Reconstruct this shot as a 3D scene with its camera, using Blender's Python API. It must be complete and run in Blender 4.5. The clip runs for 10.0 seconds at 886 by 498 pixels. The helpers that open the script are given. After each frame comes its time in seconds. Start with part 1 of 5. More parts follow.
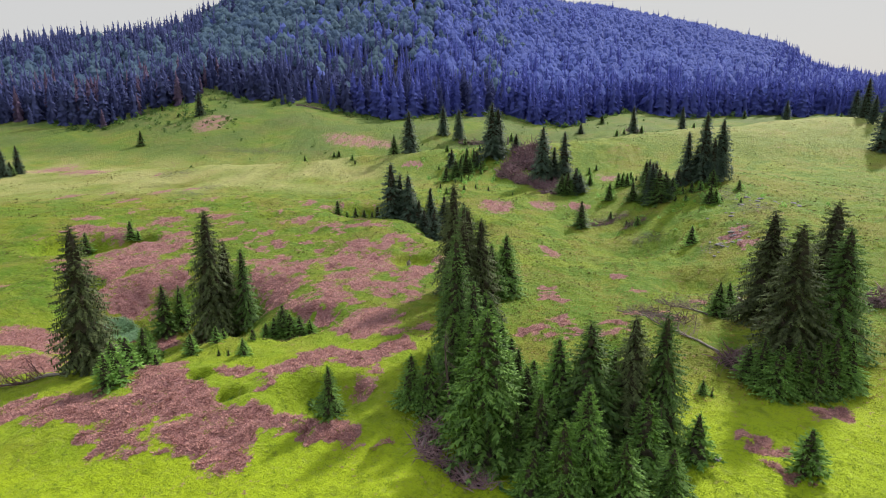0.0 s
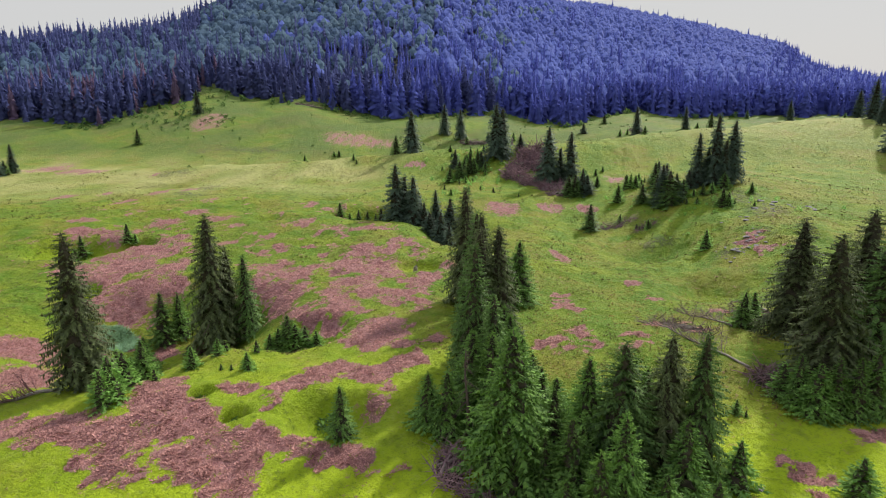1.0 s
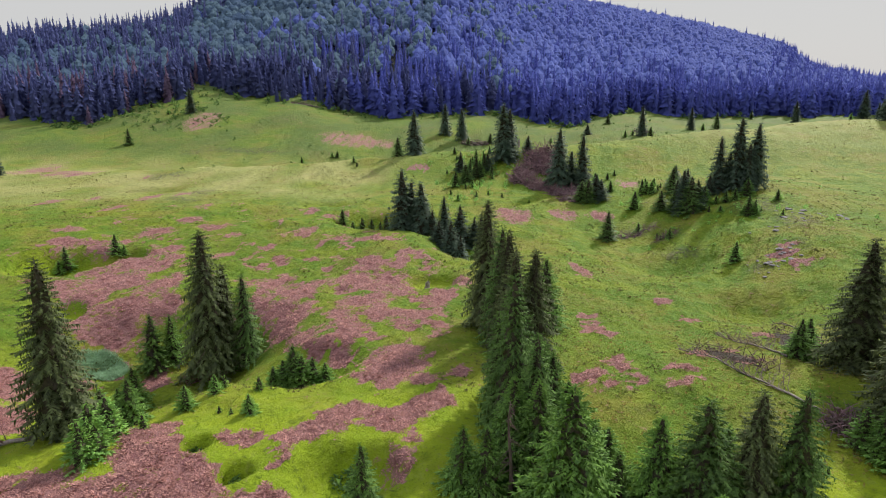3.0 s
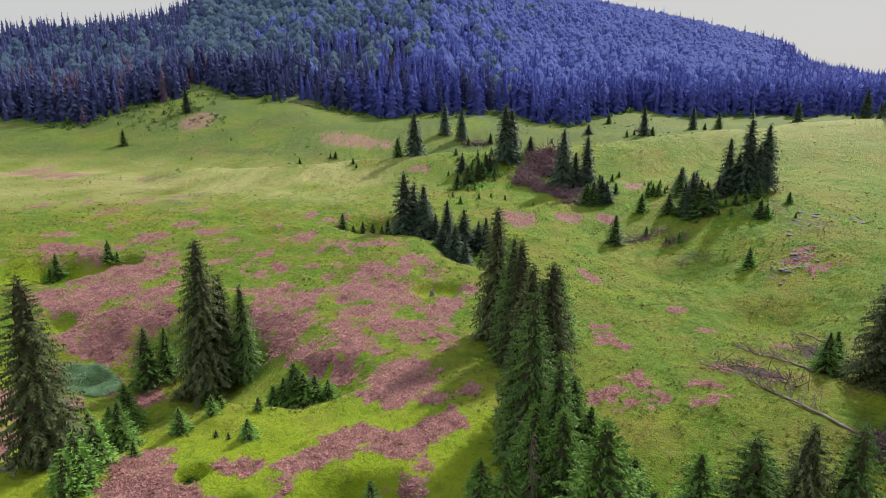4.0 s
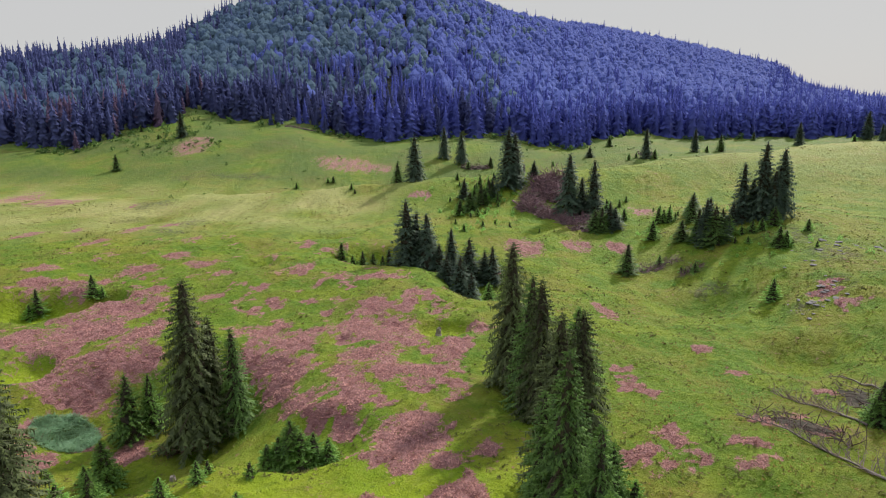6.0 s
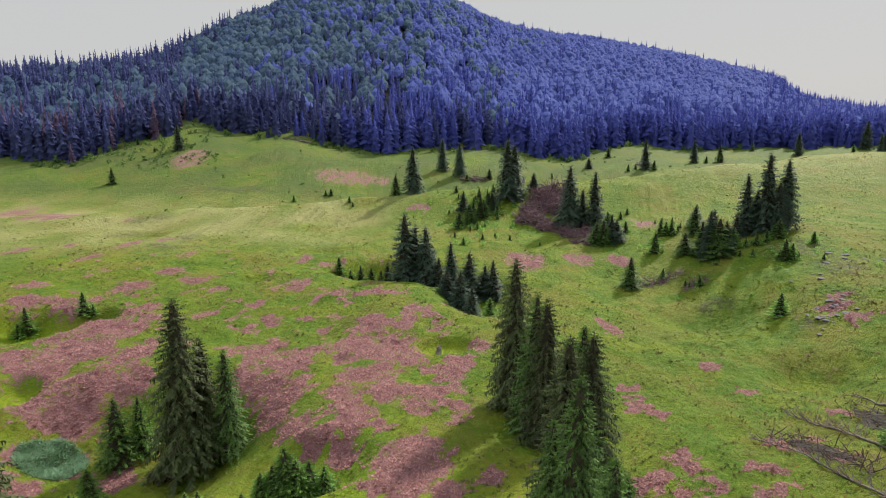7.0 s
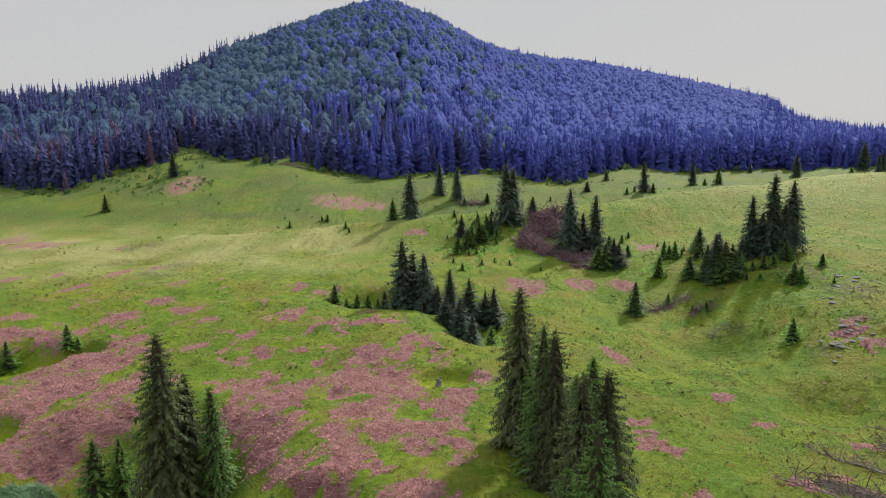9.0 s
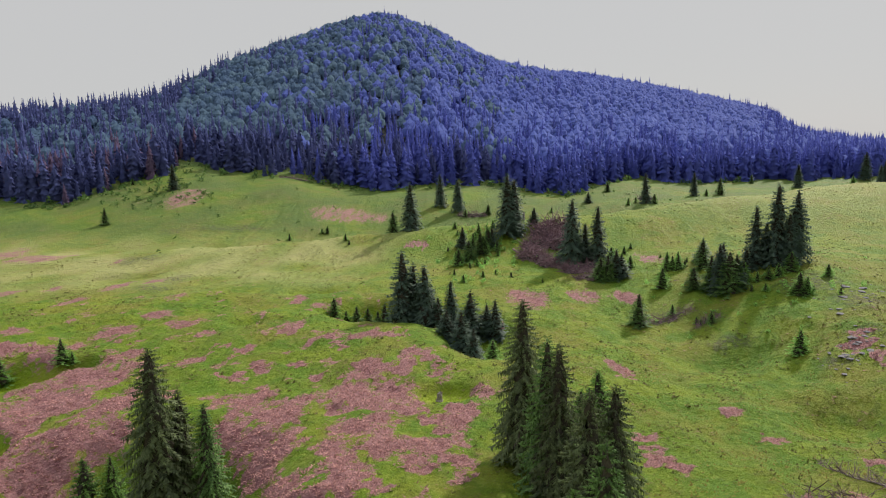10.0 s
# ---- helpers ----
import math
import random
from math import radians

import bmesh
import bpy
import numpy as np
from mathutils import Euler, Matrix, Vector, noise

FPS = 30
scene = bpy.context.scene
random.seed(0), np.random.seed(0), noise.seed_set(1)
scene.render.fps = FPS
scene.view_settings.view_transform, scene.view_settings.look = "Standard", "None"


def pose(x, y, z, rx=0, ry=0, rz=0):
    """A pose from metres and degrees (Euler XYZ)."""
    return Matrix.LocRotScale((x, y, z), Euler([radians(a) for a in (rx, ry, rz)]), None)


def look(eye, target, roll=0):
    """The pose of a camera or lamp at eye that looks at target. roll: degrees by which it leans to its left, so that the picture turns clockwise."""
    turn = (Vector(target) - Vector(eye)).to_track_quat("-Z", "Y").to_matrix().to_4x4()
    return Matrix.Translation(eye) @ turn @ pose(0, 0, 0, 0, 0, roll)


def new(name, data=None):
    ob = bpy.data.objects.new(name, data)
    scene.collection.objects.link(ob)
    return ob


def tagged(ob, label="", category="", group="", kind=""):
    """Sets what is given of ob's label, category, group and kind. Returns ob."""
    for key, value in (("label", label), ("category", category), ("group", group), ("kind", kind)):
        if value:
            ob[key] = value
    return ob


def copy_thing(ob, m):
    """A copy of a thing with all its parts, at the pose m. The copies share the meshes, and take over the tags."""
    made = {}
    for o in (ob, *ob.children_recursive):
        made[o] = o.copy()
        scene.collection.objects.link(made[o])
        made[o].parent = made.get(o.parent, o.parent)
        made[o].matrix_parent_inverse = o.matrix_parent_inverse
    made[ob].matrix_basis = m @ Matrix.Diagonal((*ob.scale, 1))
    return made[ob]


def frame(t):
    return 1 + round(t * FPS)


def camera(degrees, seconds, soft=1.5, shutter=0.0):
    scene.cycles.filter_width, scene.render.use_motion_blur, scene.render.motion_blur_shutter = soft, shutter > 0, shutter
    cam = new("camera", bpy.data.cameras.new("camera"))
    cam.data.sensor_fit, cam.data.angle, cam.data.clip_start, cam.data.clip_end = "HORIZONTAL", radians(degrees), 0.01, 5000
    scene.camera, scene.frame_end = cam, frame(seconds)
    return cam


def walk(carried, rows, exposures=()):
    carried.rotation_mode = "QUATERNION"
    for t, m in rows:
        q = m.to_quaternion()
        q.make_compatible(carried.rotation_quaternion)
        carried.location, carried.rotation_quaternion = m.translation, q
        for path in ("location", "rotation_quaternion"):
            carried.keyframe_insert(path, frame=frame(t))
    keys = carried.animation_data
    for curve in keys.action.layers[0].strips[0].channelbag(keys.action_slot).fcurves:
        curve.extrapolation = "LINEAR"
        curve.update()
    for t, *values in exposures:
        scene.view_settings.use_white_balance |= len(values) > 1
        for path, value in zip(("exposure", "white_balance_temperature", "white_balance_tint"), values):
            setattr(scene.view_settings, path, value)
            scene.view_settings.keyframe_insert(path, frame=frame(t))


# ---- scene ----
cam = camera(69.0, 10.0, soft=1.0)
METRES, EYE, TILT, LEAN, TURN = 36.0, 34.3, 0.0, 0.0, 0.0
ROWS = [
    (0.0, 0.0, 0.0, 0.0, -0.23, -14.7, 0.88),
    (0.5, -0.0299, 0.0597, 0.0014, -0.33, -14.75, 0.76),
    (1.0, -0.0596, 0.1224, 0.0042, -0.45, -14.82, 0.67),
    (1.5, -0.0887, 0.1883, 0.0081, -0.6, -14.85, 0.59),
    (2.0, -0.1139, 0.253, 0.0106, -0.72, -14.9, 0.53),
    (2.5, -0.1379, 0.3237, 0.0147, -0.84, -14.94, 0.49),
    (4.0, -0.1967, 0.5139, 0.0263, -1.25, -15.11, 0.53),
    (4.5, -0.2113, 0.5726, 0.0287, -1.35, -14.71, 0.55),
    (5.0, -0.2233, 0.6264, 0.0306, -1.44, -14.17, 0.59),
    (5.5, -0.2328, 0.6758, 0.0324, -1.53, -13.68, 0.63),
    (7.0, -0.2442, 0.7977, 0.0368, -1.82, -12.22, 0.92),
    (7.5, -0.246, 0.8301, 0.036, -1.93, -11.68, 1.02),
    (8.0, -0.247, 0.8576, 0.0349, -2.01, -11.2, 1.12),
    (8.5, -0.2471, 0.884, 0.0315, -2.11, -10.66, 1.25),
    (9.0, -0.2464, 0.9086, 0.0272, -2.13, -10.09, 1.4),
    (9.5, -0.2447, 0.9324, 0.022, -2.11, -9.53, 1.55),
    (10.0, -0.242, 0.9551, 0.0174, -2.08, -9.01, 1.64),
]
EXPOSURES = [(0.0, 0.54), (2.5, 0.49), (5.0, 0.44), (7.5, 0.39), (10.0, 0.36)]
walk(cam, [(t, pose(0, 0, EYE, TILT, LEAN, TURN) @ pose(METRES * x, METRES * y, METRES * z, 90 + pitch, roll, yaw)) for t, x, y, z, yaw, pitch, roll in ROWS], EXPOSURES)

# ---- sky and sun ----
SUN_TURN, SUN_HEIGHT = 38.0, 36.0   # degrees to the right of straight up the valley; degrees above the horizon
world = bpy.data.worlds.new("hazy_sky")
scene.world = world
world.use_nodes = True
wt = world.node_tree
wt.nodes.clear()
w_out = wt.nodes.new("ShaderNodeOutputWorld")
w_bg = wt.nodes.new("ShaderNodeBackground")
w_sky = wt.nodes.new("ShaderNodeTexSky")
w_sky.sky_type = "NISHITA"
w_sky.sun_disc = False
w_sky.sun_elevation, w_sky.sun_rotation = radians(SUN_HEIGHT), radians(SUN_TURN)
w_sky.air_density, w_sky.dust_density = 1.0, 1.0
w_scale = wt.nodes.new("ShaderNodeVectorMath")
w_scale.operation = "SCALE"
w_scale.inputs["Scale"].default_value = 0.13
# thin bright cloud: white haze round the horizon, brighter and a little bluer overhead, the clear sky showing through faintly
w_co = wt.nodes.new("ShaderNodeTexCoord")
w_xyz = wt.nodes.new("ShaderNodeSeparateXYZ")
w_up = wt.nodes.new("ShaderNodeMapRange")
w_up.interpolation_type = "SMOOTHSTEP"
w_up.inputs["From Min"].default_value, w_up.inputs["From Max"].default_value = 0.34, 0.90
w_cloud = wt.nodes.new("ShaderNodeMix")
w_cloud.data_type = "RGBA"
w_cloud.inputs["A"].default_value, w_cloud.inputs["B"].default_value = (0.440, 0.440, 0.441, 1), (0.82, 0.88, 1.04, 1)
w_mix = wt.nodes.new("ShaderNodeMix")
w_mix.data_type = "RGBA"
w_mix.inputs["Factor"].default_value = 0.98
wt.links.new(w_co.outputs["Generated"], w_xyz.inputs["Vector"])
wt.links.new(w_xyz.outputs["Z"], w_up.inputs["Value"])
wt.links.new(w_up.outputs["Result"], w_cloud.inputs["Factor"])
wt.links.new(w_sky.outputs["Color"], w_scale.inputs[0])
wt.links.new(w_scale.outputs["Vector"], w_mix.inputs["A"])
wt.links.new(w_cloud.outputs["Result"], w_mix.inputs["B"])
wt.links.new(w_mix.outputs["Result"], w_bg.inputs["Color"])
wt.links.new(w_bg.outputs["Background"], w_out.inputs["Surface"])
w_bg.inputs["Strength"].default_value = 1.0
sun_data = bpy.data.lights.new("sun", "SUN")
sun_data.energy, sun_data.angle, sun_data.color = 4.0, radians(2.5), (1.0, 0.95, 0.86)
sun = new("sun", sun_data)
sun_way = Vector((math.sin(radians(SUN_TURN)) * math.cos(radians(SUN_HEIGHT)), math.cos(radians(SUN_TURN)) * math.cos(radians(SUN_HEIGHT)), math.sin(radians(SUN_HEIGHT))))
sun.matrix_world = look(sun_way * 800, (0, 0, 0))

# ---- materials ----
def shader(name):
    mat = bpy.data.materials.new(name)
    mat.use_nodes = True
    nt = mat.node_tree
    nt.nodes.clear()
    return mat, nt, nt.nodes.new("ShaderNodeOutputMaterial")


def node(nt, kind, **values):
    n = nt.nodes.new(kind)
    for key, value in values.items():
        n.inputs[key.replace("_", " ")].default_value = value
    return n


def noise_of(nt, vector, scale, detail=4.0, rough=0.6):
    n = node(nt, "ShaderNodeTexNoise", Scale=scale, Detail=detail, Roughness=rough)
    nt.links.new(vector, n.inputs["Vector"])
    return n.outputs["Fac"]


def ramp(nt, value, low, high):
    n = node(nt, "ShaderNodeMapRange", From_Min=low, From_Max=high)
    n.interpolation_type = "SMOOTHSTEP"
    nt.links.new(value, n.inputs["Value"])
    return n.outputs["Result"]


def blend(nt, factor, a, b, kind="MIX"):
    n = nt.nodes.new("ShaderNodeMix")
    n.data_type, n.blend_type = "RGBA", kind
    for slot, value in (("Factor", factor), ("A", a), ("B", b)):
        if isinstance(value, bpy.types.NodeSocket):
            nt.links.new(value, n.inputs[slot])
        else:
            n.inputs[slot].default_value = value if slot == "Factor" else (*value, 1)
    return n.outputs["Result"]


def times(nt, a, b, operation="MULTIPLY"):
    n = nt.nodes.new("ShaderNodeMath")
    n.operation = operation
    for i, value in enumerate((a, b)):
        if isinstance(value, bpy.types.NodeSocket):
            nt.links.new(value, n.inputs[i])
        else:
            n.inputs[i].default_value = value
    return n.outputs[0]


def foliage(name, dark, light, through_light=0.25, rough=0.55, object_vary=0.25, patch=0.6, sprig=0.6, gloss=0.12):
    """Needles or leaves: colour varies by sprig and by tree, and light passes partly through."""
    mat, nt, out = shader(name)
    geo, info = nt.nodes.new("ShaderNodeNewGeometry"), nt.nodes.new("ShaderNodeObjectInfo")
    per_sprig = geo.outputs["Random Per Island"]
    clump = noise_of(nt, geo.outputs["Position"], patch, 3.0)
    f = times(nt, times(nt, per_sprig, sprig), times(nt, ramp(nt, clump, 0.3, 0.7), 1 - sprig), "ADD")
    colour = blend(nt, f, dark, light)
    tone = node(nt, "ShaderNodeHueSaturation")
    tone.inputs["Hue"].default_value = 0.5
    vary = node(nt, "ShaderNodeMapRange", To_Min=1 - object_vary, To_Max=1 + object_vary)
    nt.links.new(info.outputs["Random"], vary.inputs["Value"])
    nt.links.new(vary.outputs["Result"], tone.inputs["Value"])
    nt.links.new(colour, tone.inputs["Color"])
    bsdf = node(nt, "ShaderNodeBsdfPrincipled", Roughness=rough)
    bsdf.inputs["Specular IOR Level"].default_value = gloss
    nt.links.new(tone.outputs["Color"], bsdf.inputs["Base Color"])
    leaf = nt.nodes.new("ShaderNodeBsdfTranslucent")
    nt.links.new(tone.outputs["Color"], leaf.inputs["Color"])
    mix = node(nt, "ShaderNodeMixShader", Fac=through_light)
    nt.links.new(bsdf.outputs["BSDF"], mix.inputs[1])
    nt.links.new(leaf.outputs["BSDF"], mix.inputs[2])
    nt.links.new(mix.outputs["Shader"], out.inputs["Surface"])
    return mat


def rough_stuff(name, dark, light, scale, rough=0.9, bump=0.4, stretch=(1, 1, 1)):
    """Bark, dead wood, stone."""
    mat, nt, out = shader(name)
    co, info = nt.nodes.new("ShaderNodeTexCoord"), nt.nodes.new("ShaderNodeObjectInfo")
    place = node(nt, "ShaderNodeMapping")
    place.inputs["Scale"].default_value = stretch
    nt.links.new(co.outputs["Object"], place.inputs["Vector"])
    fine, broad = noise_of(nt, place.outputs["Vector"], scale, 6.0, 0.7), noise_of(nt, place.outputs["Vector"], scale * 0.17, 3.0)
    f = times(nt, times(nt, ramp(nt, fine, 0.3, 0.7), 0.6), times(nt, ramp(nt, broad, 0.35, 0.65), 0.4), "ADD")
    bsdf = node(nt, "ShaderNodeBsdfPrincipled", Roughness=rough)
    bsdf.inputs["Specular IOR Level"].default_value = 0.2
    nt.links.new(blend(nt, f, dark, light), bsdf.inputs["Base Color"])
    b = node(nt, "ShaderNodeBump", Strength=bump, Distance=0.05)
    nt.links.new(fine, b.inputs["Height"])
    nt.links.new(b.outputs["Normal"], bsdf.inputs["Normal"])
    nt.links.new(bsdf.outputs["BSDF"], out.inputs["Surface"])
    return mat


def meadow(name):
    """Pasture turf with drifts of dried plants. The sheet's own attribute says where: red dried plants, green dry turf,
    blue stony or peaty turf, alpha richly green hollows and near turf painted sunlit-bright.
    """
    mat, nt, out = shader(name)
    geo = nt.nodes.new("ShaderNodeNewGeometry")
    where = geo.outputs["Position"]
    cover = nt.nodes.new("ShaderNodeAttribute")
    cover.attribute_name = "cover"
    part_of = nt.nodes.new("ShaderNodeSeparateColor")
    nt.links.new(cover.outputs["Color"], part_of.inputs["Color"])
    grain, tuft, sward, drift = noise_of(nt, where, 5.5, 5.0, 0.75), noise_of(nt, where, 1.1, 5.0, 0.7), noise_of(nt, where, 0.16, 4.0, 0.6), noise_of(nt, where, 0.035, 3.0)
    hummock, swath = noise_of(nt, where, 0.42, 4.0, 0.65), noise_of(nt, where, 0.075, 4.0, 0.62)
    turf = blend(nt, ramp(nt, sward, 0.36, 0.62), TURF_A, TURF_B)
    turf = blend(nt, times(nt, ramp(nt, swath, 0.46, 0.60), 0.65), turf, TURF_WARM)
    turf = blend(nt, times(nt, ramp(nt, drift, 0.52, 0.40), 0.5), turf, TURF_A)
    haze_mask = nt.nodes.new("ShaderNodeAttribute")
    haze_mask.attribute_name = "far_haze"
    turf = blend(nt, haze_mask.outputs["Fac"], turf, TURF_HAZE)
    turf = blend(nt, part_of.outputs["Green"], turf, TURF_DRY)
    turf = blend(nt, cover.outputs["Alpha"], turf, TURF_LUSH_LIT)
    turf = blend(nt, times(nt, times(nt, ramp(nt, hummock, 0.52, 0.68), ramp(nt, sward, 0.40, 0.60)), 0.42), turf, TURF_SHADE)
    turf = blend(nt, times(nt, times(nt, ramp(nt, tuft, 0.54, 0.66), ramp(nt, swath, 0.60, 0.42)), 0.5), turf, TURF_SHADE)
    turf = blend(nt, times(nt, ramp(nt, tuft, 0.48, 0.34), 0.5), turf, TURF_PALE)
    turf = blend(nt, times(nt, ramp(nt, grain, 0.52, 0.68), 0.55), turf, TURF_SHADE)
    specks = times(nt, ramp(nt, tuft, 0.58, 0.68), ramp(nt, swath, 0.48, 0.60))
    turf = blend(nt, times(nt, specks, 0.75), turf, DRIED_LIGHT)
    peat = times(nt, times(nt, part_of.outputs["Blue"], 0.65), ramp(nt, times(nt, times(nt, tuft, 0.7), times(nt, grain, 0.3), "ADD"), 0.42, 0.56))
    turf = blend(nt, peat, turf, PEAT)
    dried = blend(nt, ramp(nt, grain, 0.34, 0.66), DRIED_DARK, DRIED_LIGHT)
    dried = blend(nt, times(nt, ramp(nt, tuft, 0.3, 0.7), 0.4), dried, DRIED_PALE)
    broken = times(nt, part_of.outputs["Red"], times(nt, times(nt, tuft, 1.5), times(nt, grain, 0.9), "ADD"), "ADD")
    colour = blend(nt, ramp(nt, broken, 1.52, 1.70), turf, dried)
    floor = nt.nodes.new("ShaderNodeAttribute")
    floor.attribute_name = "wood_floor"
    colour = blend(nt, floor.outputs["Fac"], colour, WOOD_FLOOR)
    bsdf = node(nt, "ShaderNodeBsdfPrincipled", Roughness=0.85)
    bsdf.inputs["Specular IOR Level"].default_value = 0.15
    nt.links.new(colour, bsdf.inputs["Base Color"])
    bump = node(nt, "ShaderNodeBump", Strength=1.0, Distance=0.5)
    nt.links.new(times(nt, times(nt, hummock, 1.2), times(nt, tuft, times(nt, grain, 0.5), "ADD"), "ADD"), bump.inputs["Height"])
    nt.links.new(bump.outputs["Normal"], bsdf.inputs["Normal"])
    nt.links.new(bsdf.outputs["BSDF"], out.inputs["Surface"])
    return mat


TURF_A, TURF_B, TURF_WARM = (0.084, 0.158, 0.009), (0.156, 0.205, 0.012), (0.180, 0.165, 0.024)
TURF_DRY, TURF_LUSH_LIT, TURF_SHADE = (0.350, 0.325, 0.130), (0.350, 0.455, 0.010), (0.042, 0.062, 0.009)
WOOD_FLOOR = (0.040, 0.042, 0.034)
# far meadow tone: distance haze and shade put into the turf colour
TURF_HAZE = (0.072, 0.106, 0.030)
TURF_PALE = (0.245, 0.285, 0.045)
PEAT, DRIED_DARK, DRIED_LIGHT, DRIED_PALE = (0.075, 0.055, 0.050), (0.098, 0.038, 0.036), (0.295, 0.126, 0.130), (0.45, 0.270, 0.240)
MEADOW = meadow("meadow_turf")
NEEDLES_OLD = foliage("old_spruce_needles", (0.050, 0.064, 0.034), (0.190, 0.235, 0.088), 0.38)
# needles of the farther pasture spruces, cooled to carry distance haze in the colour
NEEDLES_FAR_HAZE = foliage("far_hazed_needles", (0.036, 0.056, 0.048), (0.120, 0.180, 0.112), 0.36)
NEEDLES_GREEN = foliage("green_spruce_needles", (0.058, 0.120, 0.040), (0.270, 0.470, 0.095), 0.45)
NEEDLES = foliage("spruce_needles", (0.046, 0.088, 0.034), (0.185, 0.315, 0.075), 0.42)
NEEDLES_YOUNG = foliage("young_spruce_needles", (0.150, 0.310, 0.085), (0.400, 0.660, 0.165), 0.55)
LEAVES = foliage("shrub_leaves", (0.150, 0.290, 0.060), (0.350, 0.580, 0.115), 0.55)
# distance haze put into the wood's foliage colours, stronger in the second of each pair
HAZY_NEEDLES = foliage("hazy_spruce_needles", (0.066, 0.078, 0.195), (0.096, 0.112, 0.255), 0.3, 0.8, 0.0, 0.05, 0.05, 0.03)
HAZIER_NEEDLES = foliage("hazier_spruce_needles", (0.080, 0.098, 0.350), (0.112, 0.136, 0.440), 0.3, 0.8, 0.0, 0.05, 0.05, 0.03)
HAZY_LEAVES = foliage("hazy_beech_leaves", (0.058, 0.094, 0.165), (0.098, 0.150, 0.190), 0.3, 0.8, 0.0, 0.03, 0.05, 0.03)
HAZIER_LEAVES = foliage("hazier_beech_leaves", (0.080, 0.106, 0.320), (0.110, 0.144, 0.400), 0.3, 0.8, 0.0, 0.03, 0.05, 0.03)
HAZY_BROWN = foliage("hazy_dying_needles", (0.10, 0.070, 0.13), (0.17, 0.120, 0.185), 0.3, 0.8, 0.0, 0.09, 0.2, 0.03)
BARK = rough_stuff("spruce_bark", (0.05, 0.038, 0.032), (0.16, 0.12, 0.10), 9.0, 0.9, 0.6, (1, 1, 0.25))
# near-black filler for crown and heap insides, shade put into the colour
CORE_DARK = rough_stuff("inner_core", (0.022, 0.020, 0.014), (0.070, 0.058, 0.040), 3.0)
DEAD_TWIGS = rough_stuff("dead_twigs", (0.06, 0.042, 0.038), (0.17, 0.115, 0.10), 6.0)
GREY_WOOD = rough_stuff("weathered_wood", (0.11, 0.090, 0.078), (0.33, 0.28, 0.24), 5.0, 0.85, 0.4)
BRUSH = rough_stuff("dead_brushwood", (0.065, 0.038, 0.046), (0.33, 0.205, 0.215), 1.2)
REDDISH = rough_stuff("reddish_dead_spray", (0.07, 0.036, 0.040), (0.30, 0.150, 0.150), 1.2)
DRY_SPRAY = rough_stuff("dry_spruce_spray", (0.09, 0.066, 0.066), (0.28, 0.205, 0.19), 3.0)
STONE = rough_stuff("limestone", (0.075, 0.068, 0.070), (0.26, 0.24, 0.24), 3.0, 0.9, 0.7)
REEDS = foliage("reed_blades", (0.28, 0.46, 0.26), (0.48, 0.68, 0.44), 0.5)
TUSSOCK_OCHRE = foliage("ochre_tussock_blades", (0.16, 0.12, 0.03), (0.34, 0.25, 0.07), 0.35, 0.8, 0.0, 0.5)
TUSSOCK = foliage("tussock_blades", (0.07, 0.085, 0.018), (0.20, 0.175, 0.06), 0.35, 0.8, 0.0, 0.5)
DRIED_PLANTS = foliage("dried_plants", (0.145, 0.058, 0.055), (0.66, 0.365, 0.310), 0.35, 0.8, 0.0, 0.8)
GRASS = foliage("grass_blades", (0.11, 0.18, 0.016), (0.24, 0.34, 0.035), 0.5, 0.7, 0.0, 0.25)


# ---- the lie of the land ----
# Swells and hollows of the valley floor: x, y, height, reach along, reach across, turn in degrees, flatness of the floor
SWELLS = [
    (182, 290, 17.0, 62, 40, 8, 2), (62, 257, 4.8, 22, 17, 0, 2), (98, 267, 3.4, 26, 18, 14, 2), (140, 287, 2.4, 34, 20, 16, 2), (80, 188, 5.5, 17, 17, 0, 2), (24, 247, 6.0, 26, 17, 0, 2), (-26, 66, 2.3, 17, 9, 8, 2),
    (95, 262, 2.5, 20, 16, 0, 2), (-12, 255, 3.0, 30, 12, 0, 2), (68, 152, 2.6, 12, 24, 20, 2), (-75, 185, 2.0, 40, 20, 10, 2), (-20, 90, 1.2, 12, 9, 10, 2),
    (-110, 150, 3.0, 34, 20, 0, 2), (30, 80, 1.6, 20, 9, 0, 2), (-24, 150, 1.5, 18, 10, -30, 2), (120, 120, 4.0, 40, 50, 0, 2), (-62, 252, 3.2, 55, 13, -4, 2), (-70, 290, -4.5, 80, 15, 0, 2), (70, 318, -7.0, 90, 22, -6, 2), (-10, 300, -3.0, 40, 18, 0, 2),
]
HOLLOWS = [
    (-45, 97, -7.4, 17, 15.5, 0, 4), (-58, 104, -1.0, 7, 5, 0, 3), (-15, 170, -6.5, 15, 9, -10, 5), (2, 153, -4.5, 9, 12, 0, 3),
    (40, 153, -5.0, 15, 22, 0, 2), (47.5, 115, -2.4, 7.0, 5.5, 10, 3), (42, 110, -3.0, 22, 14, 0, 2), (-22.5, 88.5, -3.0, 7.5, 5.5, 10, 4), (-13.4, 64.0, -3.0, 4.4, 3.4, 20, 5),
    (-23.4, 63.6, -2.3, 1.45, 1.25, 0, 5), (-28.2, 67.4, -1.7, 1.5, 1.05, 20, 5), (-78, 135, -4.6, 9.5, 7.0, 15, 5), (-65.5, 111.5, -2.4, 3.6, 4.2, 0, 5), (-41, 76, -1.6, 9, 5, 0, 3),
]
